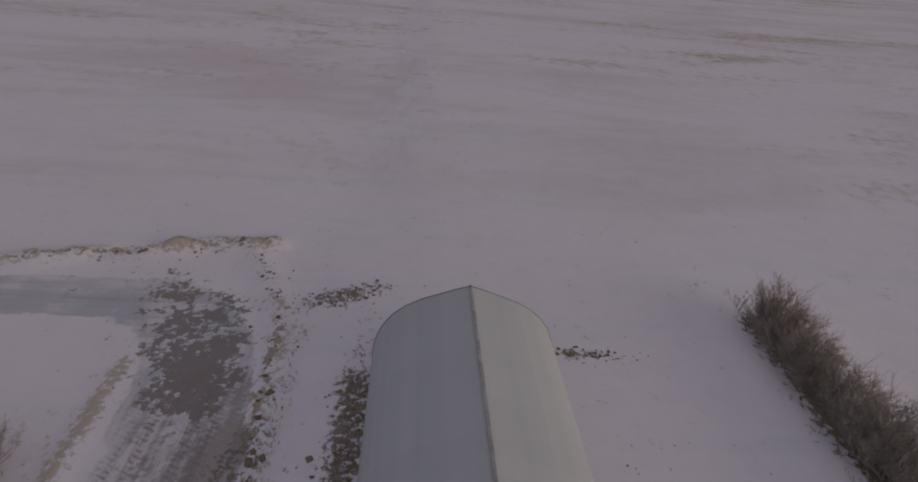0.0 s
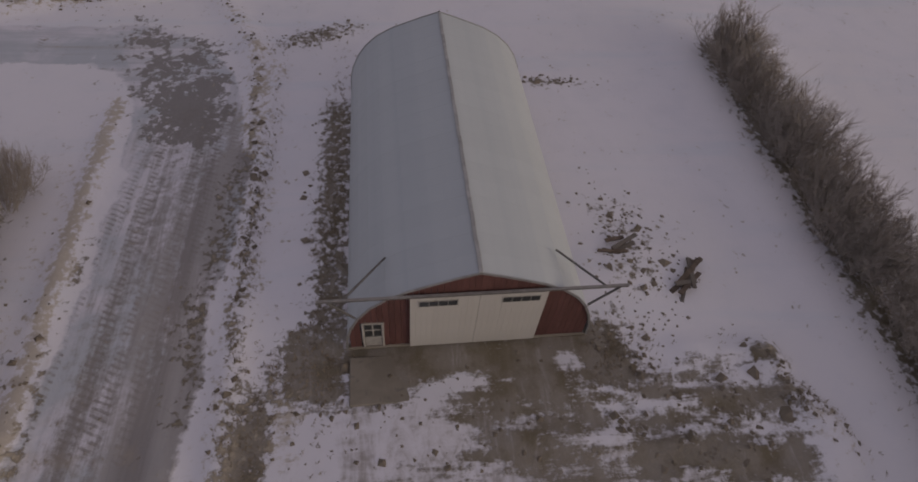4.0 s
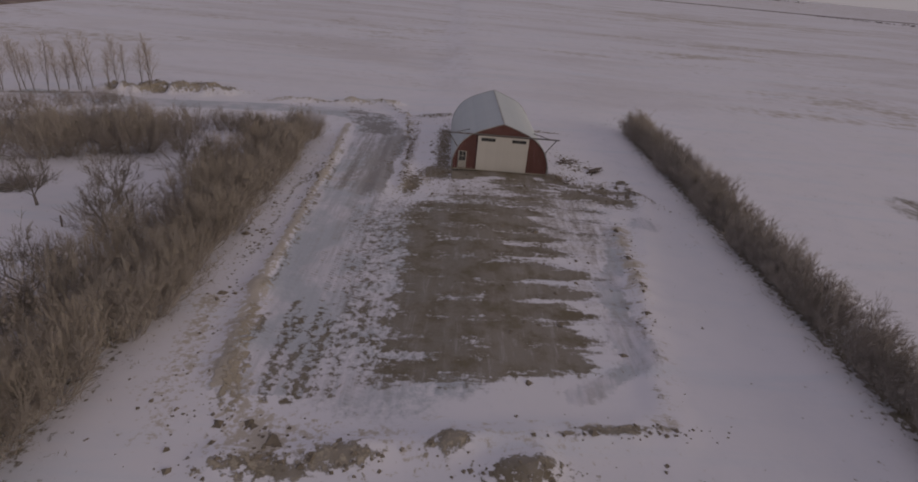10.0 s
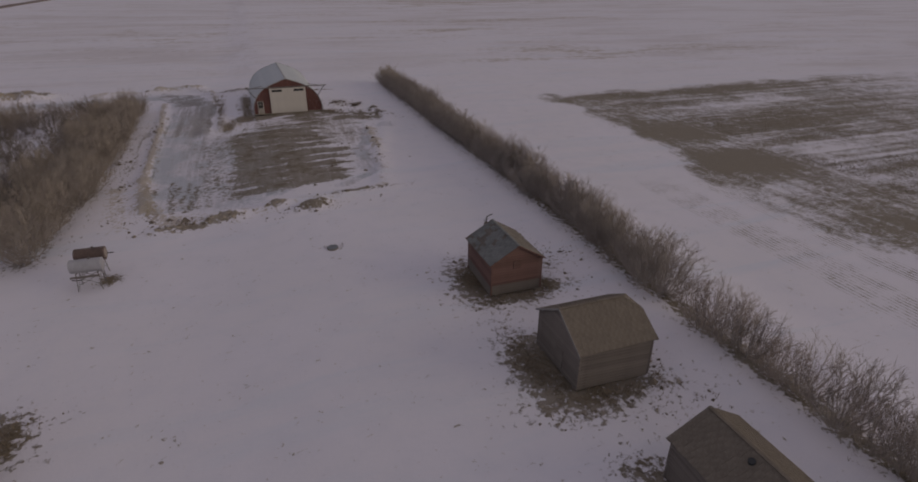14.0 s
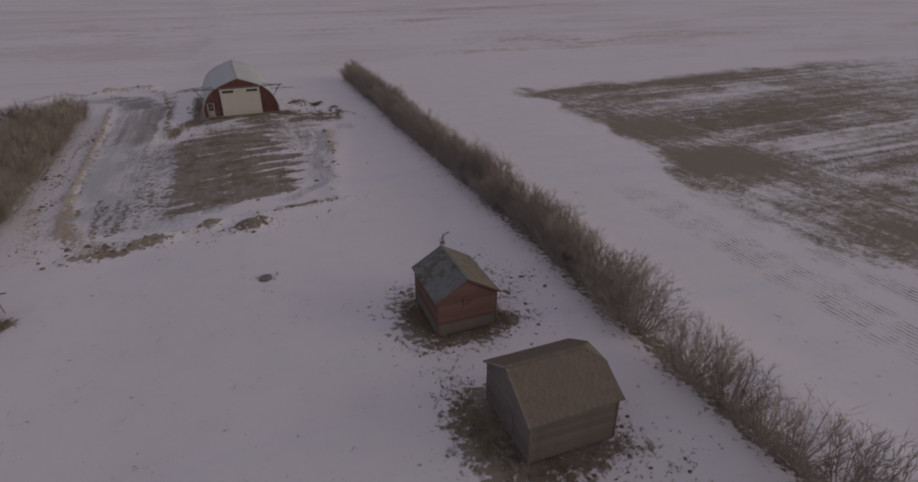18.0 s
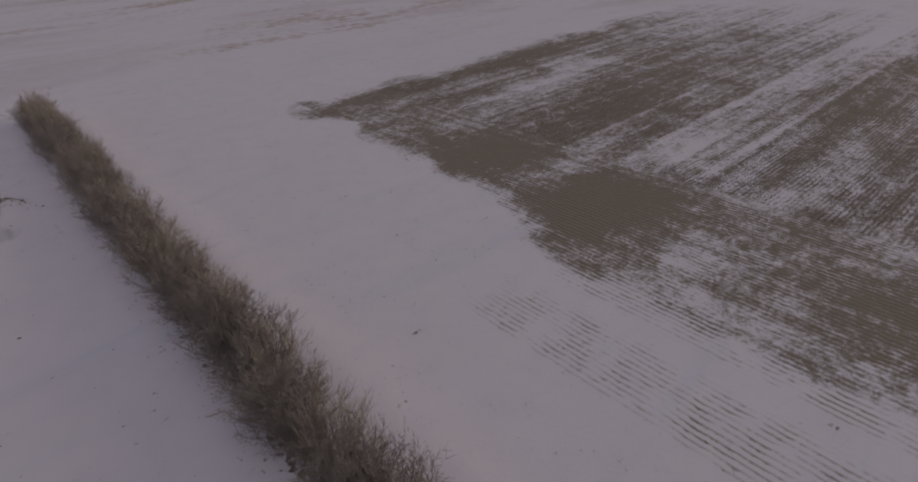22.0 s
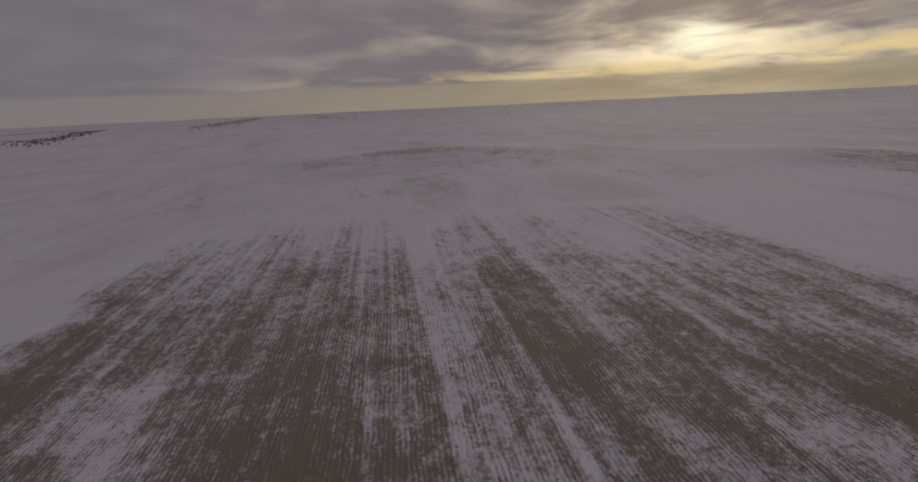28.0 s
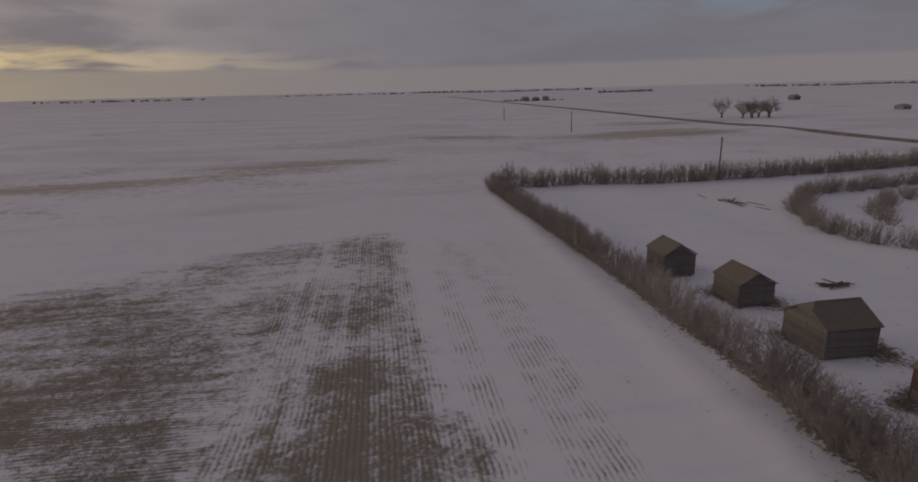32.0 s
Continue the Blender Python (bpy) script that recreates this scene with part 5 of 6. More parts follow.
def shrub(meshes, x, y, scale, tall, turn, label, group):
    z = gz(x, y) - 0.05
    s = thing("shrub", label, "shrub", pose(x, y, z, 0, 0, turn) @ Matrix.Diagonal((scale, scale, scale * tall, 1)), group)
    part_mesh("trunk", meshes[0], s)
    part_mesh("crown", meshes[1], s)


def hedge(points, spacing, kinds, scale, tall, spread, label, group, seed, gap=0.0):
    """Shrubs along a bent line, with uneven places and sizes."""
    rng = random.Random(seed)
    for (x0, y0), (x1, y1) in zip(points, points[1:]):
        ln = math.hypot(x1 - x0, y1 - y0)
        n = max(1, round(ln / spacing))
        for i in range(n):
            if rng.random() < gap:
                continue
            k = (i + rng.uniform(0.2, 0.8)) / n
            x, y = x0 + (x1 - x0) * k + rng.uniform(-spread, spread), y0 + (y1 - y0) * k + rng.uniform(-spread, spread)
            shrub(rng.choice(kinds), x, y, scale * rng.uniform(0.86, 1.14), tall * rng.uniform(0.85, 1.15), rng.uniform(0, 360), label, group)


hedge([(24.2, 30.5), (24.6, -42)], 1.1, DENSE, 1.22, 1.0, 0.45, "dense bare brown caragana shrub in drifted snow", "shelterbelt east of the yard", 1)
hedge([(24.6, -42), (24.2, -53)], 1.25, DENSE, 1.15, 1.05, 0.35, "dense bare brown caragana shrub in drifted snow", "shelterbelt east of the yard", 12)
hedge([(24.0, -54.0), (23.6, -58.5)], 1.5, DENSE, 1.32, 1.0, 0.2, "large dense bare shrub where the belt thins out", "shelterbelt east of the yard", 13)
hedge([(23.6, -60.2), (24.4, -88)], 1.9, LOOSE, 1.08, 1.08, 0.25, "bare spreading shrub with pale twigs in snow", "shelterbelt east of the yard", 2)
hedge([(24.4, -88), (26.9, -141)], 1.5, DENSE, 1.05, 1.1, 0.4, "dense bare brown caragana shrub in drifted snow", "shelterbelt east of the yard", 3)
hedge([(-19.6, 16.5), (-19.4, -20), (-20.6, -36)], 1.25, DENSE, 1.22, 1.15, 0.6, "tall bare brown shrub beside the drive", "shelterbelt west of the drive", 5)
hedge([(-22.2, 14), (-22.6, -34)], 1.8, LOOSE + DENSE[:2], 1.2, 1.2, 0.9, "loose bare shrub behind the shelterbelt", "shelterbelt west of the drive", 6)
hedge([(-25.0, 6), (-25.0, -32)], 5.0, LOOSE, 1.1, 1.15, 1.2, "loose bare shrub behind the shelterbelt", "shelterbelt west of the drive", 16)
hedge([(-18.5, 18.0), (-30, 17.5), (-46, 14)], 1.7, LOOSE, 1.05, 0.9, 0.5, "small bare shrub in a broken row", "shrub row by the bend", 7, 0.1)
hedge([(-70, -4), (-50, -1), (-31, 8.5)], 1.5, DENSE, 1.3, 1.15, 1.0, "bare brown thicket shrub", "thicket behind the garden", 8)
hedge([(-68, 1), (-36, 11)], 2.0, DENSE, 1.25, 1.15, 0.8, "bare brown thicket shrub", "thicket behind the garden", 9)


hedge([(-72, 9.5), (-60, 16), (-47, 26)], 2.0, LOOSE, 0.85, 0.9, 0.9, "low bare brush under the poplars", "brush under the poplar row", 18)
hedge([(-58, -4.4), (-38, -4.6)], 1.15, DENSE, 0.6, 0.7, 0.5, "low bare brush beside the old garden", "brush by the garden", 19)
hedge([(-47, 11.5), (-31, 13.5)], 2.2, LOOSE, 0.9, 0.85, 0.8, "bare brown thicket shrub", "thicket behind the garden", 20)


def far_shrubs(lines, seed):
    """The many shrubs of the farther belts, joined."""
    rng = random.Random(seed)
    shapes = []
    for pair in FARBUSH:
        vs, fs, base = [], [], 0
        for me in pair:
            vs += [tuple(v.co) for v in me.vertices]
            fs += [tuple(i + base for i in p.vertices) for p in me.polygons]
            base = len(vs)
        shapes.append((np.array(vs), fs))
    verts, faces, base = [], [], 0
    for points, spacing, scale, tall, spread in lines:
        for (x0, y0), (x1, y1) in zip(points, points[1:]):
            n = max(1, round(math.hypot(x1 - x0, y1 - y0) / spacing))
            for i in range(n):
                k = (i + rng.uniform(0.2, 0.8)) / n
                x, y = x0 + (x1 - x0) * k + rng.uniform(-spread, spread), y0 + (y1 - y0) * k + rng.uniform(-spread, spread)
                vs, fs = rng.choice(shapes)
                a, sc = rng.uniform(0, 6.283), scale * rng.uniform(0.8, 1.15)
                c, sn = math.cos(a) * sc, math.sin(a) * sc
                verts.append(np.stack([x + c * vs[:, 0] - sn * vs[:, 1], y + sn * vs[:, 0] + c * vs[:, 1], gz(x, y) - 0.05 + sc * tall * rng.uniform(0.85, 1.15) * vs[:, 2]], 1))
                faces += [tuple(j + base for j in f) for f in fs]
                base += len(vs)
    tagged(new("far_shrubs", mesh_of("far_shrubs", np.concatenate(verts).tolist(), faces, M_TWIG)), "bare brown shrubs in farther belts and garden rows", "shrubs", kind="stuff")


far_shrubs([
    ([(27, -141), (-42, -142.5), (-95, -150)], 1.35, 1.35, 1.25, 0.6),
    ([(-95, -133), (-61, -126), (-32, -121), (-20, -109), (-14.8, -98), (-14.4, -91.5), (-19, -85), (-30, -80)], 1.5, 1.2, 1.05, 0.8),
    ([(-70, -118), (-42, -113), (-30, -104), (-26, -96)], 2.2, 1.1, 1.0, 0.8)], 10)


def tree(label, x, y, height, seed, upright=False, group="", trunk_r=0.16, thick=1.0, width=1.0):
    """A bare tree: tapered trunk, limbs, and a crown of fine branches and twigs."""
    rng = random.Random(seed)
    bv, bf, cv, cf = [], [], [], []
    least = 0.010 * thick
    counts = (6, 6, 5) if not upright else (4, 4, 0)

    def branch(p, d, ln, r, level):
        turn = (d + rand_dir(rng, 0.35) * 0.38).normalized()
        q = p + d * ln * 0.5
        e = q + turn * ln * 0.5
        last = level >= len(counts) or counts[level] == 0
        v, f = (bv, bf) if level == 0 else (cv, cf)
        tube(v, f, [p, q, e], [r, max(r * 0.75, least), 0.0 if last else max(r * 0.45, least)], 5 if level == 0 else 3)
        if last:
            return
        for i in range(counts[level]):
            k = 1.0 if i == 0 else rng.uniform(0.3, 0.98)
            s, dd = (q.lerp(e, k * 2 - 1), turn) if k > 0.5 else (p.lerp(q, k * 2), d)
            nd = (dd + rand_dir(rng, 0.3) * (0.35 if i == 0 else 0.85) * width).normalized()
            branch(s, nd, ln * rng.uniform(0.45, 0.68), max(r * 0.5, least), level + 1)

    r0 = trunk_r * thick
    lean = Vector((rng.uniform(-0.12, 0.12), rng.uniform(-0.12, 0.12), 1)).normalized()
    if upright:
        top = lean * height
        tube(bv, bf, [Vector((0, 0, -0.15)), top * 0.5, top], [r0, r0 * 0.6, least], 5)
        for i in range(15):
            k = 0.08 + 0.88 * i / 15
            a = i * 2.4
            d = Vector((math.cos(a) * 0.30, math.sin(a) * 0.30, 1.0)).normalized()
            branch(top * k, d, height * (0.42 - 0.30 * k), max(r0 * 0.4 * (1 - k * 0.6), least), 0)
    else:
        fork = lean * height * 0.2
        tube(bv, bf, [Vector((0, 0, -0.15)), fork * 0.5, fork], [r0 * 1.25, r0, r0 * 0.85], 7)
        for i in range(5):
            a = i * 1.257 + rng.uniform(-0.4, 0.4)
            t = rng.uniform(0.45, 1.35) * width
            d = Vector((math.cos(a) * t, math.sin(a) * t, 1.0)).normalized()
            branch(fork * rng.uniform(0.85, 1.0), d, height * rng.uniform(0.44, 0.60), r0 * rng.uniform(0.36, 0.5), 0)
    t = thing("tree", label, "tree", pose(x, y, gz(x, y)), group)
    part_mesh("trunk", mesh_of("trunk", bv, bf, M_BARK), t)
    part_mesh("crown", mesh_of("crown", cv, cf, M_TWIG_PALE if upright else M_BARK if thick == 1.0 else M_TWIG), t)


tree("bare spreading tree with forked grey trunk", -25.4, -38.0, 5.6, 41, trunk_r=0.22)
tree("bare broad-crowned tree over dark litter", -39.6, -20.4, 6.6, 42, trunk_r=0.24)
tree("bare slender tree beside dark litter", -43.5, -27.0, 5.8, 48, trunk_r=0.18)
tree("bare broad tree beside the old garden", -47.5, -14.0, 6.0, 49, trunk_r=0.2)
tree("small bare multi-stemmed tree in snow", -29.5, -6.5, 4.2, 44, trunk_r=0.11)
tree("small bare multi-stemmed tree in snow", -35.5, -8.0, 4.4, 45, trunk_r=0.11)
for i, (tx, ty, th) in enumerate(((-24.8, -30.0, 4.6), (-24.4, -15.0, 4.6), (-26.2, -22.0, 4.2), (-24.6, -3.0, 4.6), (-27.0, 3.0, 4.0), (-23.6, 8.5, 4.4), (-27.5, -12.0, 3.8), (-24.8, -26.0, 4.0))):
    tree("small bare tree leaning out of the shrubs", tx, ty, th, 140 + i, trunk_r=0.10, group="saplings west of the drive")
rng_p = random.Random(9)
for i in range(20):
    k = (i + rng_p.uniform(-0.4, 0.4)) / 19
    tree("thin bare poplar in a row", -68 + 21.5 * k + rng_p.uniform(-0.5, 0.5), 25.6 + 8.8 * k + rng_p.uniform(-0.8, 0.8), rng_p.uniform(4.6, 7.2), 60 + i, True, "poplar row", 0.07)
tree("distant bare tree on the snowfield", -166, -358, 12, 81, trunk_r=0.3, thick=2.0)
for i in range(6):
    tree("distant bare tree in a clump", -175 - 3.8 * i, -350 + 4 * math.sin(i * 2.0), 10 + 1.5 * math.sin(i * 3), 82 + i, group="distant clump", trunk_r=0.28, thick=2.2)


def fence_post(x, y, h, turn):
    p = thing("fence_post", "short weathered fence post standing in snow", "post", pose(x, y, gz(x, y), 4 * math.sin(x), 5 * math.cos(y), turn), "old garden fence posts")
    part("post", bar((0, 0, -0.2), (0, 0, h), 0.07, 7, r2=0.06), M_POLE, p)
    part("cap", bar((0, 0, h), (0, 0, h + 0.03), 0.055, 7, r2=0.03), M_POLE, p)


for fx, fy in ((-36.6, -17.6), (-34.4, -17.2), (-31.2, -11.5), (-31.0, -7.4), (-28.9, -6.4), (-37.0, -18.0)):
    fence_post(fx, fy, 0.9, 20 * fx)


# ---------------------------------------------------------------- poles, far farm, brush on the skyline
def power_pole(x, y, h, r=0.13):
    p = thing("utility_pole", "dark wooden utility pole standing in the snow", "pole", pose(x, y, gz(x, y)), "utility poles")
    part("pole", bar((0, 0, -0.3), (0.0, 0, h), r, 8, r2=r * 0.7), M_POLE, p)
    part("crossarm", box(1.5, 0.12, 0.14, pose(0, 0.1, h - 0.5, 0, 0, 70)), M_POLE, p)
    for s in (-0.6, 0.0, 0.6):
        part("insulator", bar((s * math.cos(radians(70)), 0.1 + s * math.sin(radians(70)), h - 0.43), (s * math.cos(radians(70)), 0.1 + s * math.sin(radians(70)), h - 0.22), 0.05, 6), M_STEEL, p)


power_pole(-27, -143, 9.6, 0.2)
power_pole(-35.5, -268, 9.0, 0.22)
power_pole(-33, -392, 9.0, 0.24)
power_pole(-140, 330, 9.0, 0.2)


def far_house(x, y, sx, sy, h, label, mat):
    b = thing("farm_building", label, "building", pose(x, y, gz(x, y) - 0.3, 0, 0, 15))
    part("wall", box(sx, sy, h, pose(0, 0, h / 2)), mat, b)
    bm = bmesh.new()
    v = [bm.verts.new(c) for c in ((-sx / 2 - 0.4, -sy / 2 - 0.4, h), (sx / 2 + 0.4, -sy / 2 - 0.4, h), (sx / 2 + 0.4, sy / 2 + 0.4, h), (-sx / 2 - 0.4, sy / 2 + 0.4, h), (-sx / 2 - 0.4, 0, h * 1.55), (sx / 2 + 0.4, 0, h * 1.55))]
    for f in ((0, 1, 5, 4), (2, 3, 4, 5), (0, 4, 3), (1, 2, 5), (3, 2, 1, 0)):
        bm.faces.new([v[i] for i in f])
    part("roof", bm, M_FAR_WALL, b)
    for s in (-1, 1):
        part("window", box(sx * 0.16, 0.1, h * 0.3, pose(s * sx * 0.22, sy / 2 + 0.03, h * 0.55)), M_GLASS, b)
        part("window", box(sx * 0.16, 0.1, h * 0.3, pose(s * sx * 0.22, -sy / 2 - 0.03, h * 0.55)), M_GLASS, b)


far_house(-172, -862, 9, 8, 4.5, "small distant farm building among brush", M_FAR_WALL)
far_house(-190, -868, 8, 7, 3.8, "small distant farm building among brush", M_FAR)
far_house(-203, -860, 7, 7, 4.6, "small distant farm building among brush", M_FAR_WALL)
far_house(-419, -614, 10, 8, 4.0, "lone dark shed far out on the snow", M_FAR)
far_house(-312, -374, 9, 6, 2.6, "low distant building on the snow", M_FAR_WALL)


def far_brush(name, label, spans, seed):
    """Ragged bare brush along far lines, as spiky clumps of low cones."""
    rng = random.Random(seed)
    verts, faces = [], []
    for x0, y0, x1, y1, count, spread, size in spans:
        for _ in range(count):
            k = rng.random()
            x, y = x0 + (x1 - x0) * k + rng.gauss(0, spread), y0 + (y1 - y0) * k + rng.gauss(0, spread)
            z, s = gz(x, y), size * rng.uniform(0.5, 1.3)
            for _ in range(7):
                a, r = rng.uniform(0, 6.283), rng.uniform(0.1, 0.9) * s
                px, py, w, h = x + r * math.cos(a), y + r * math.sin(a), 0.32 * s, s * rng.uniform(0.5, 1.1)
                b = len(verts)
                verts += [(px + w * math.cos(c), py + w * math.sin(c), z - 0.2) for c in (a, a + 2.1, a + 4.2)] + [(px + rng.uniform(-w, w), py + rng.uniform(-w, w), z + h)]
                faces += [(b, b + 1, b + 3), (b + 1, b + 2, b + 3), (b + 2, b, b + 3)]
    tagged(new(name, mesh_of(name, verts, faces, M_FAR)), label, "brush", kind="stuff")


far_brush("far_brush", "dark bare brush along a far coulee", [(480, 800, 900, 420, 420, 14, 1.4), (640, 420, 1500, 1500, 480, 18, 1.9), (700, 340, 1500, 640, 440, 14, 1.7), (1100, 290, 3000, 560, 340, 24, 2.0), (1400, 60, 3200, 300, 160, 30, 1.6), (2400, -900, 3200, 300, 220, 50, 2.0), (1700, -1800, 2500, -800, 160, 60, 2.0)], 71)
far_brush("far_woods", "thin line of bare woods on the far skyline", [(-900, -2500, -200, -2700, 160, 30, 8), (-300, -2600, 500, -2900, 90, 30, 7), (700, -2300, 1200, -2200, 60, 25, 7), (-2200, -1500, -1500, -2200, 220, 40, 7), (-230, -880, -150, -880, 40, 5, 3), (-700, -1500, -560, -1540, 40, 8, 6), (-2500, 900, -1200, 2400, 220, 50, 7), (-600, 2600, 1500, 2700, 200, 50, 7)], 72)


# ---------------------------------------------------------------- small things in the yard
lid = thing("well_cover", "round grey concrete well cover in the snow", "well cover", pose(2.98, -42.3, gz(2.98, -42.3)))
part("ring", bar((0, 0, -0.2), (0, 0, 0.10), 0.46, 24), M_CONCRETE, lid)
part("lid", bar((0, 0, 0.10), (0, 0, 0.14), 0.42, 24), M_LID, lid, "blue-grey steel lid")
part("lid_handle", box(0.16, 0.03, 0.04, pose(0, 0, 0.16), 0.008), M_DARK_STEEL, lid)

pump = thing("hand_pump", "bent dark steel standpipe rising from snow", "pump", pose(16.8, -41.7, gz(16.8, -41.7)))
part("pipe", bar((0, 0, -0.2), (0.05, 0, 0.75), 0.06, 8), M_DARK_STEEL, pump)
part("spout", bar((0.03, 0, 0.73), (0.62, 0.1, 0.86), 0.05, 8), M_DARK_STEEL, pump)
part("base", box(0.35, 0.35, 0.2, pose(0, 0, 0.05), 0.03), M_CONCRETE, pump)
part("handle", bar((0.05, 0, 0.6), (-0.2, 0.1, 0.25), 0.025, 6), M_DARK_STEEL, pump)


def heap_of_planks(name, label, x, y, count, length, seed, turn, spread):
    rng = random.Random(seed)
    h = thing(name, label, "scrap heap", pose(x, y, gz(x, y), 0, 0, turn))
    for i in range(count):
        ln = length * rng.uniform(0.5, 1.0)
        part("plank", box(ln, rng.uniform(0.10, 0.24), rng.uniform(0.05, 0.14), pose(rng.gauss(0, spread), rng.gauss(0, spread * 0.5), 0.06 + 0.07 * (i % 4), rng.uniform(-12, 12), rng.uniform(-10, 10), rng.gauss(0, 22)), 0.01), M_POLE if i % 3 else M_WOOD_OLD, h)


heap_of_planks("lumber_heap", "tangled heap of old dark timbers in snow", 14.4, 9.7, 9, 2.4, 3, 55, 0.35)
heap_of_planks("lumber_heap", "low heap of grey boards lying on snow", 3.4, -74.0, 14, 3.8, 4, 165, 0.5)
heap_of_planks("lumber_heap", "scattered old boards and iron half buried in snow", -14.4, -119, 14, 4.0, 5, 95, 2.4)
heap_of_planks("lumber_heap", "a few old boards beside the mud", 11.8, 11.8, 5, 1.8, 6, 20, 0.6)
heap_of_planks("lumber_heap", "old boards and branches behind the garden", -41, -6.5, 8, 2.5, 7, 10, 1.2)


def scatter(name, label, category, patches, seed, size, material, grassy=False):
    """Loose pieces strewn over patches (x, y, spread x, spread y, turn, count)."""
    rng = random.Random(seed)
    verts, faces = [], []
    for cx, cy, rx, ry, turn, count in patches:
        c, s = math.cos(radians(turn)), math.sin(radians(turn))
        a, b = np.array([(rng.gauss(0, rx), rng.gauss(0, ry)) for _ in range(count)]).T
        xs, ys = cx + c * a - s * b, cy + s * a + c * b
        for x, y, z in zip(xs.tolist(), ys.tolist(), ground_at(xs, ys).tolist()):
            n = len(verts)
            if grassy:
                for _ in range(5):
                    w, h, ang = size * 0.10, size * rng.uniform(0.5, 1.3), rng.uniform(0, 6.283)
                    ox, oy = rng.gauss(0, size * 0.25), rng.gauss(0, size * 0.25)
                    n = len(verts)
                    verts += [(x + ox - w * math.sin(ang), y + oy + w * math.cos(ang), z - 0.02), (x + ox + w * math.sin(ang), y + oy - w * math.cos(ang), z - 0.02), (x + ox + h * 0.6 * math.cos(ang), y + oy + h * 0.6 * math.sin(ang), z + h * 0.75)]
                    faces.append((n, n + 1, n + 2))
            else:
                k = size * rng.lognormvariate(-0.15, 0.62)
                ang = rng.uniform(0, 6.283)
                for j in range(4):
                    t = ang + j * 1.5708 + rng.uniform(-0.4, 0.4)
                    verts.append((x + k * rng.uniform(0.6, 1.2) * math.cos(t), y + k * rng.uniform(0.6, 1.2) * math.sin(t), z + k * rng.uniform(-0.1, 0.15)))
                verts += [(x + rng.gauss(0, 0.2 * k), y + rng.gauss(0, 0.2 * k), z + k * rng.uniform(0.4, 0.8)), (x, y, z - k * 0.5)]
                faces += [(n + j, n + (j + 1) % 4, n + 4) for j in range(4)] + [(n + (j + 1) % 4, n + j, n + 5) for j in range(4)]
    tagged(new(name, mesh_of(name, verts, faces, material)), label, category, kind="stuff")


scatter("earth_clods", "dark frozen clods strewn over snow and mud", "clods", [
    (-15.0, 0, 9, 0.4, 91, 110), (-15.9, -16, 6, 0.5, 95, 80), (-6.6, 13, 6, 0.3, 92, 90), (-17.0, -5, 12, 0.4, 90, 60), (-3.9, 15, 5, 0.35, 90, 35), (-8.0, 26, 4, 0.25, 94, 40), (-10.4, 34, 2.5, 0.35, 118, 60), (-11, -30.5, 2.5, 0.8, -20, 90), (13.0, -11, 5, 0.3, 85, 50), (1.5, 2.5, 4.0, 2.0, 0, 100), (12.5, 3.2, 2.2, 1.6, 0, 110), (2.5, -33.3, 2.0, 0.5, 5, 70), (-7, -32.4, 3.4, 0.5, 4, 110),
    (-18, 36.8, 5, 0.5, 12, 60), (-44, 35.2, 5, 0.7, 14, 160), (-4.5, 31.5, 2.2, 0.8, 20, 110), (11.4, 26.0, 1.6, 0.3, -3, 60), (12.2, 12.6, 0.9, 2.4, 0, 170), (13.2, 10.6, 1.3, 1.6, 0, 90), (10.6, 6.4, 0.8, 0.9, 0, 90), (17.3, 4.0, 1.6, 0.3, -55, 60), (14.2, 3, 2.0, 1.2, 0, 60),
    (11.8, -20, 6, 0.4, 80, 40), (6, -12, 4, 8, 0, 220), (18.4, -48.5, 0.8, 2.6, 0, 70), (17.6, -45.5, 0.6, 1.4, 0, 30), (11.3, -51, 0.35, 1.8, 0, 22), (14, -54.7, 1.8, 0.3, 0, 26), (11.1, -62, 0.35, 1.8, 0, 26), (14, -65.5, 1.8, 0.3, 0, 26), (18.0, -63.5, 0.4, 1.2, 0, 18),
    (-14.2, -56.6, 0.9, 1.0, 30, 22), (20.0, -50.0, 1.2, 1.2, 0, 26), (17, -66.4, 2.4, 0.6, 0, 30), (9, -29.8, 3, 0.3, 8, 60), (0.5, 4.4, 3.5, 1.0, 0, 60)], 91, 0.085, M_CLOD)
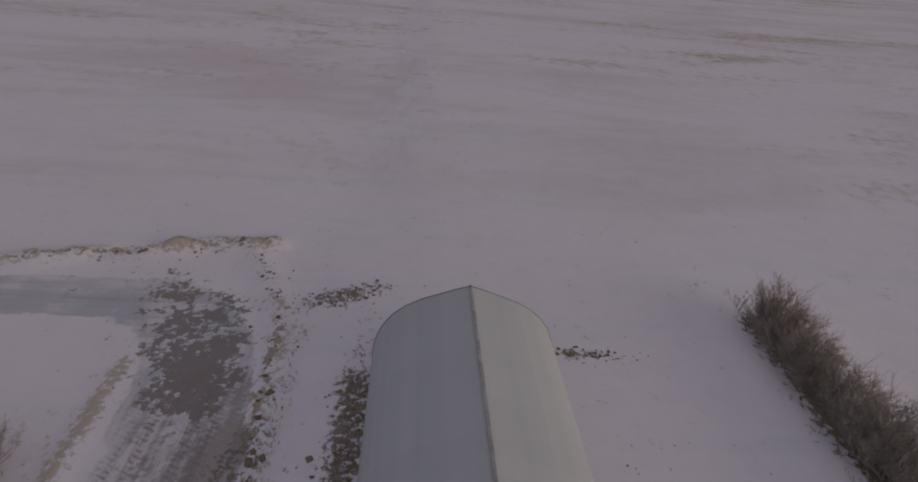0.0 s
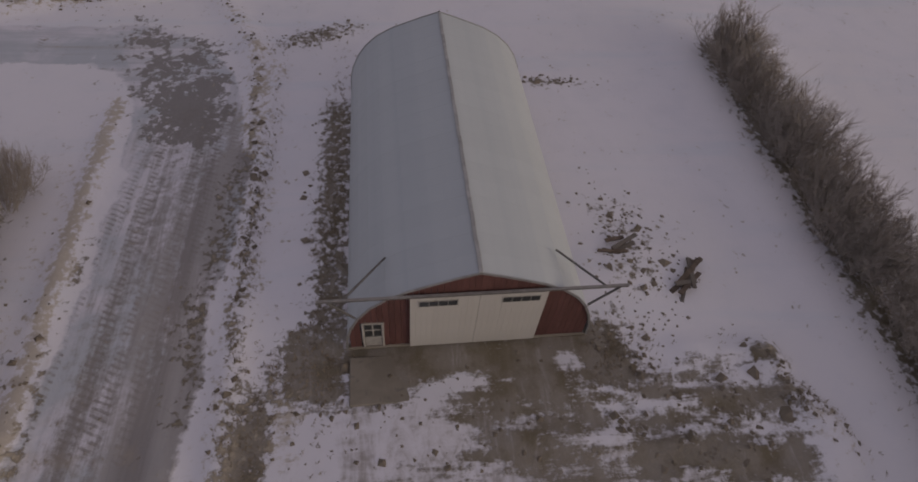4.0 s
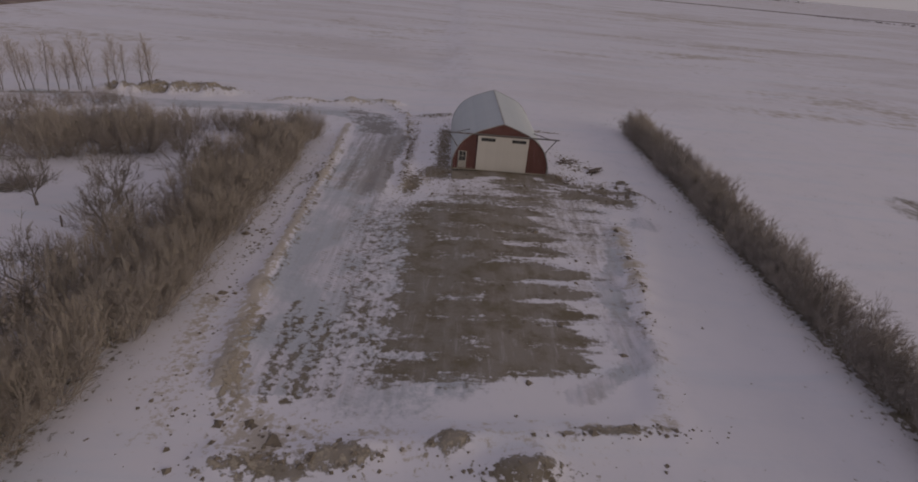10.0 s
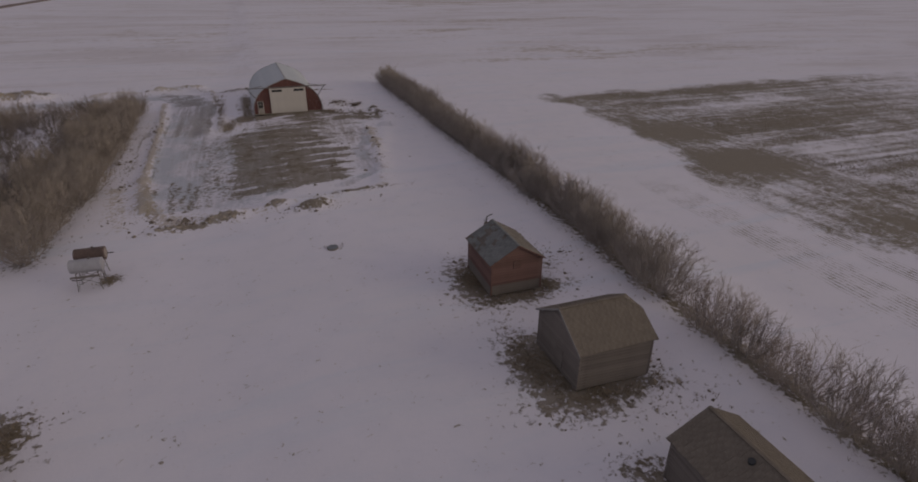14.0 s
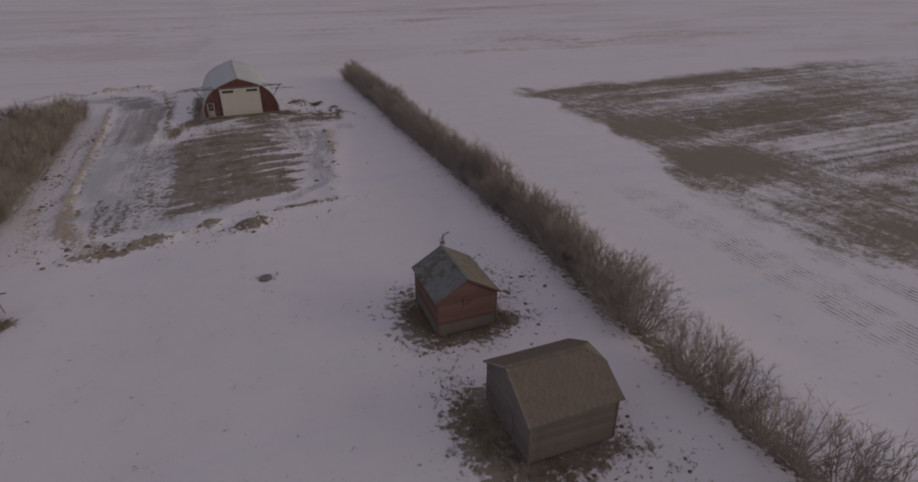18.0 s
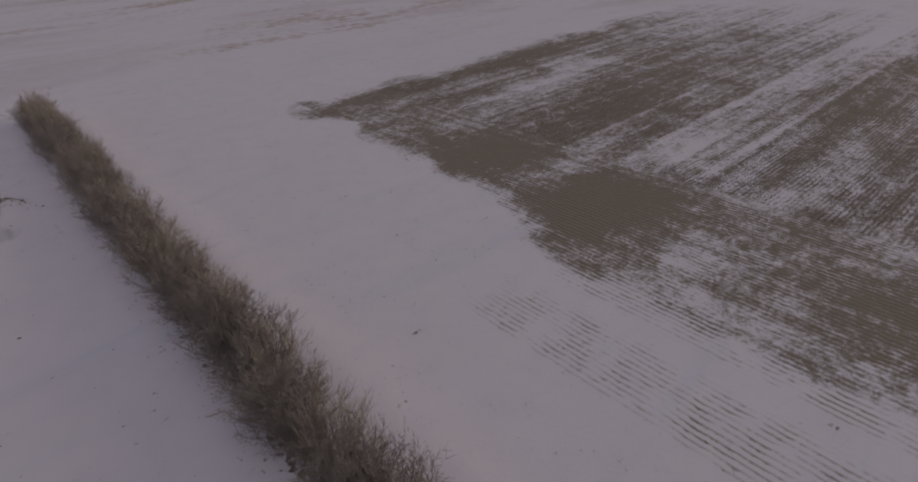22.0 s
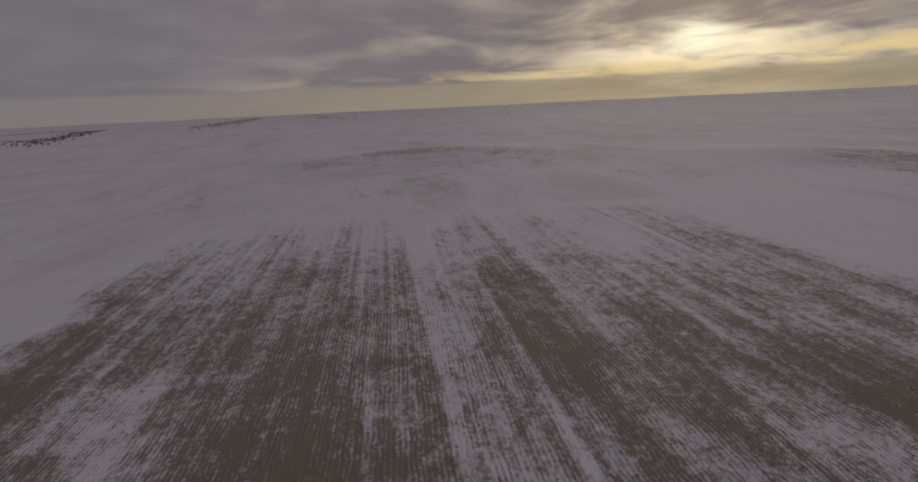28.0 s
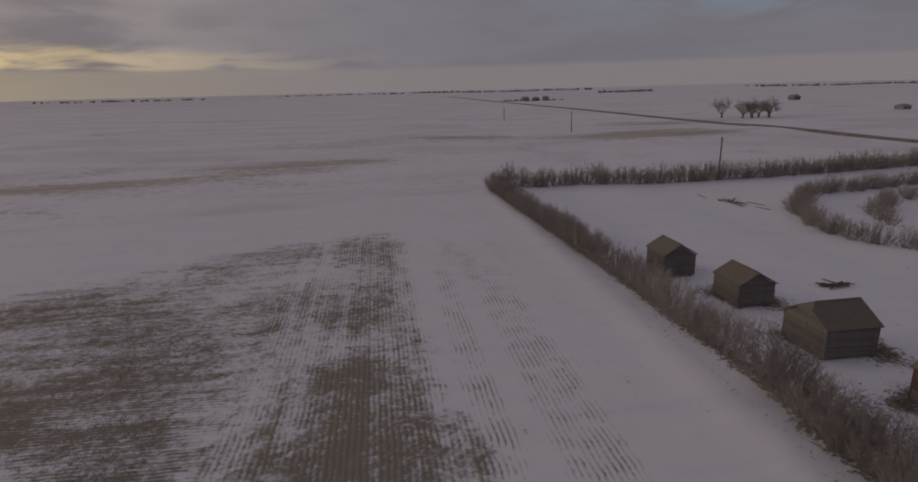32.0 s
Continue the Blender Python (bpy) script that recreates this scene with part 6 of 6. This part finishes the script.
scatter("dry_grass", "flattened dead grass tufts round the buildings", "grass", [
    (12.0, -51.6, 0.5, 1.5, 0, 420), (14.2, -53.9, 1.6, 0.45, 0, 360), (16.8, -52.8, 0.3, 0.8, 0, 90), (12.1, -62.0, 0.6, 1.6, 0, 420), (14.6, -64.8, 1.6, 0.45, 0, 380), (17.9, -63.6, 0.4, 1.2, 0, 90), (12.8, -72.8, 0.5, 1.6, 0, 320),
    (15.6, -75.3, 1.6, 0.5, 0, 300), (17.8, -84.8, 2.0, 0.6, 0, 220), (18.4, -66.5, 1.4, 1.5, 0, 80), (-2.7, 15, 6.0, 0.45, 90, 700), (-3.4, 6.4, 1.2, 1.2, 0, 260), (10.3, 6.4, 0.8, 0.9, 0, 220), (-15.4, -57.4, 0.5, 0.9, 0, 150), (-17.2, -57.0, 1.4, 0.4, 0, 120),
    (2.98, -42.0, 0.6, 0.25, 0, 26), (20.0, -50.0, 1.2, 1.2, 0, 60), (11.6, -60.5, 0.6, 2.0, 0, 300), (11.4, -50.2, 0.5, 1.4, 0, 200), (-13.5, -41.1, 0.4, 0.4, 0, 45), (-25.4, -38.0, 0.6, 0.5, 0, 160), (-23.5, -39.6, 0.4, 0.25, 0, 50), (-5.4, 3.0, 0.5, 1.4, 0, 160), (-6.5, 14, 7.0, 0.3, 90, 300), (17.2, 4.2, 1.6, 0.4, -55, 90), (-45, 35.0, 4.5, 0.9, 14, 300), (-40, -20.6, 2.4, 1.4, 0, 300)], 92, 0.18, M_GRASS, True)
scatter("fallen_twigs", "loose twigs and litter along the shelterbelts", "litter", [
    (22.3, -6, 18, 0.3, 90, 120), (22.7, -60, 14, 0.4, 90, 100), (26.6, -50, 30, 0.3, 90, 100), (-17.8, -10, 13, 0.3, 90, 100)], 93, 0.2, M_STEM, True)


def stubble():
    """Cut straw standing in rows where the wind has bared the field."""
    rng = np.random.default_rng(5)
    x0, x1, y0, y1 = 46.0, 118.0, -100.0, 10.0
    count = 150000
    x = x0 + (x1 - x0) * rng.random(count) ** 1.25
    row = np.floor(rng.random(count) * (y1 - y0) / 0.40)
    y = y0 + row * 0.40 + rng.normal(0, 0.07, count) - 0.03 * x
    m = ground_masks(x, y)
    keep = m["stubble"] + (fbm(x / 12, y / 5, 61, 4) - 0.5) * 1.6 > 0.62
    keep &= m["headland"] < 0.5
    keep &= rng.random(count) < (1 - ss(x, 64, 96)) * ss(y, -98, -70)
    x, y = x[keep], y[keep]
    z, a, h = ground_at(x, y), rng.random(len(x)) * 6.283, 0.09 + 0.10 * rng.random(len(x))
    w = 0.03
    tri = np.stack([np.stack([x - w * np.sin(a), y + w * np.cos(a), z - 0.02], 1), np.stack([x + w * np.sin(a), y - w * np.cos(a), z - 0.02], 1),
                    np.stack([x + 0.4 * h * np.cos(a), y + 0.4 * h * np.sin(a), z + h], 1)], 1).reshape(-1, 3)
    faces = np.arange(len(tri)).reshape(-1, 3)
    tagged(new("stubble", mesh_of("stubble", tri.tolist(), faces.tolist(), M_STUBBLE)), "short cut stubble standing in rows through thin snow", "stubble", kind="stuff")


stubble()
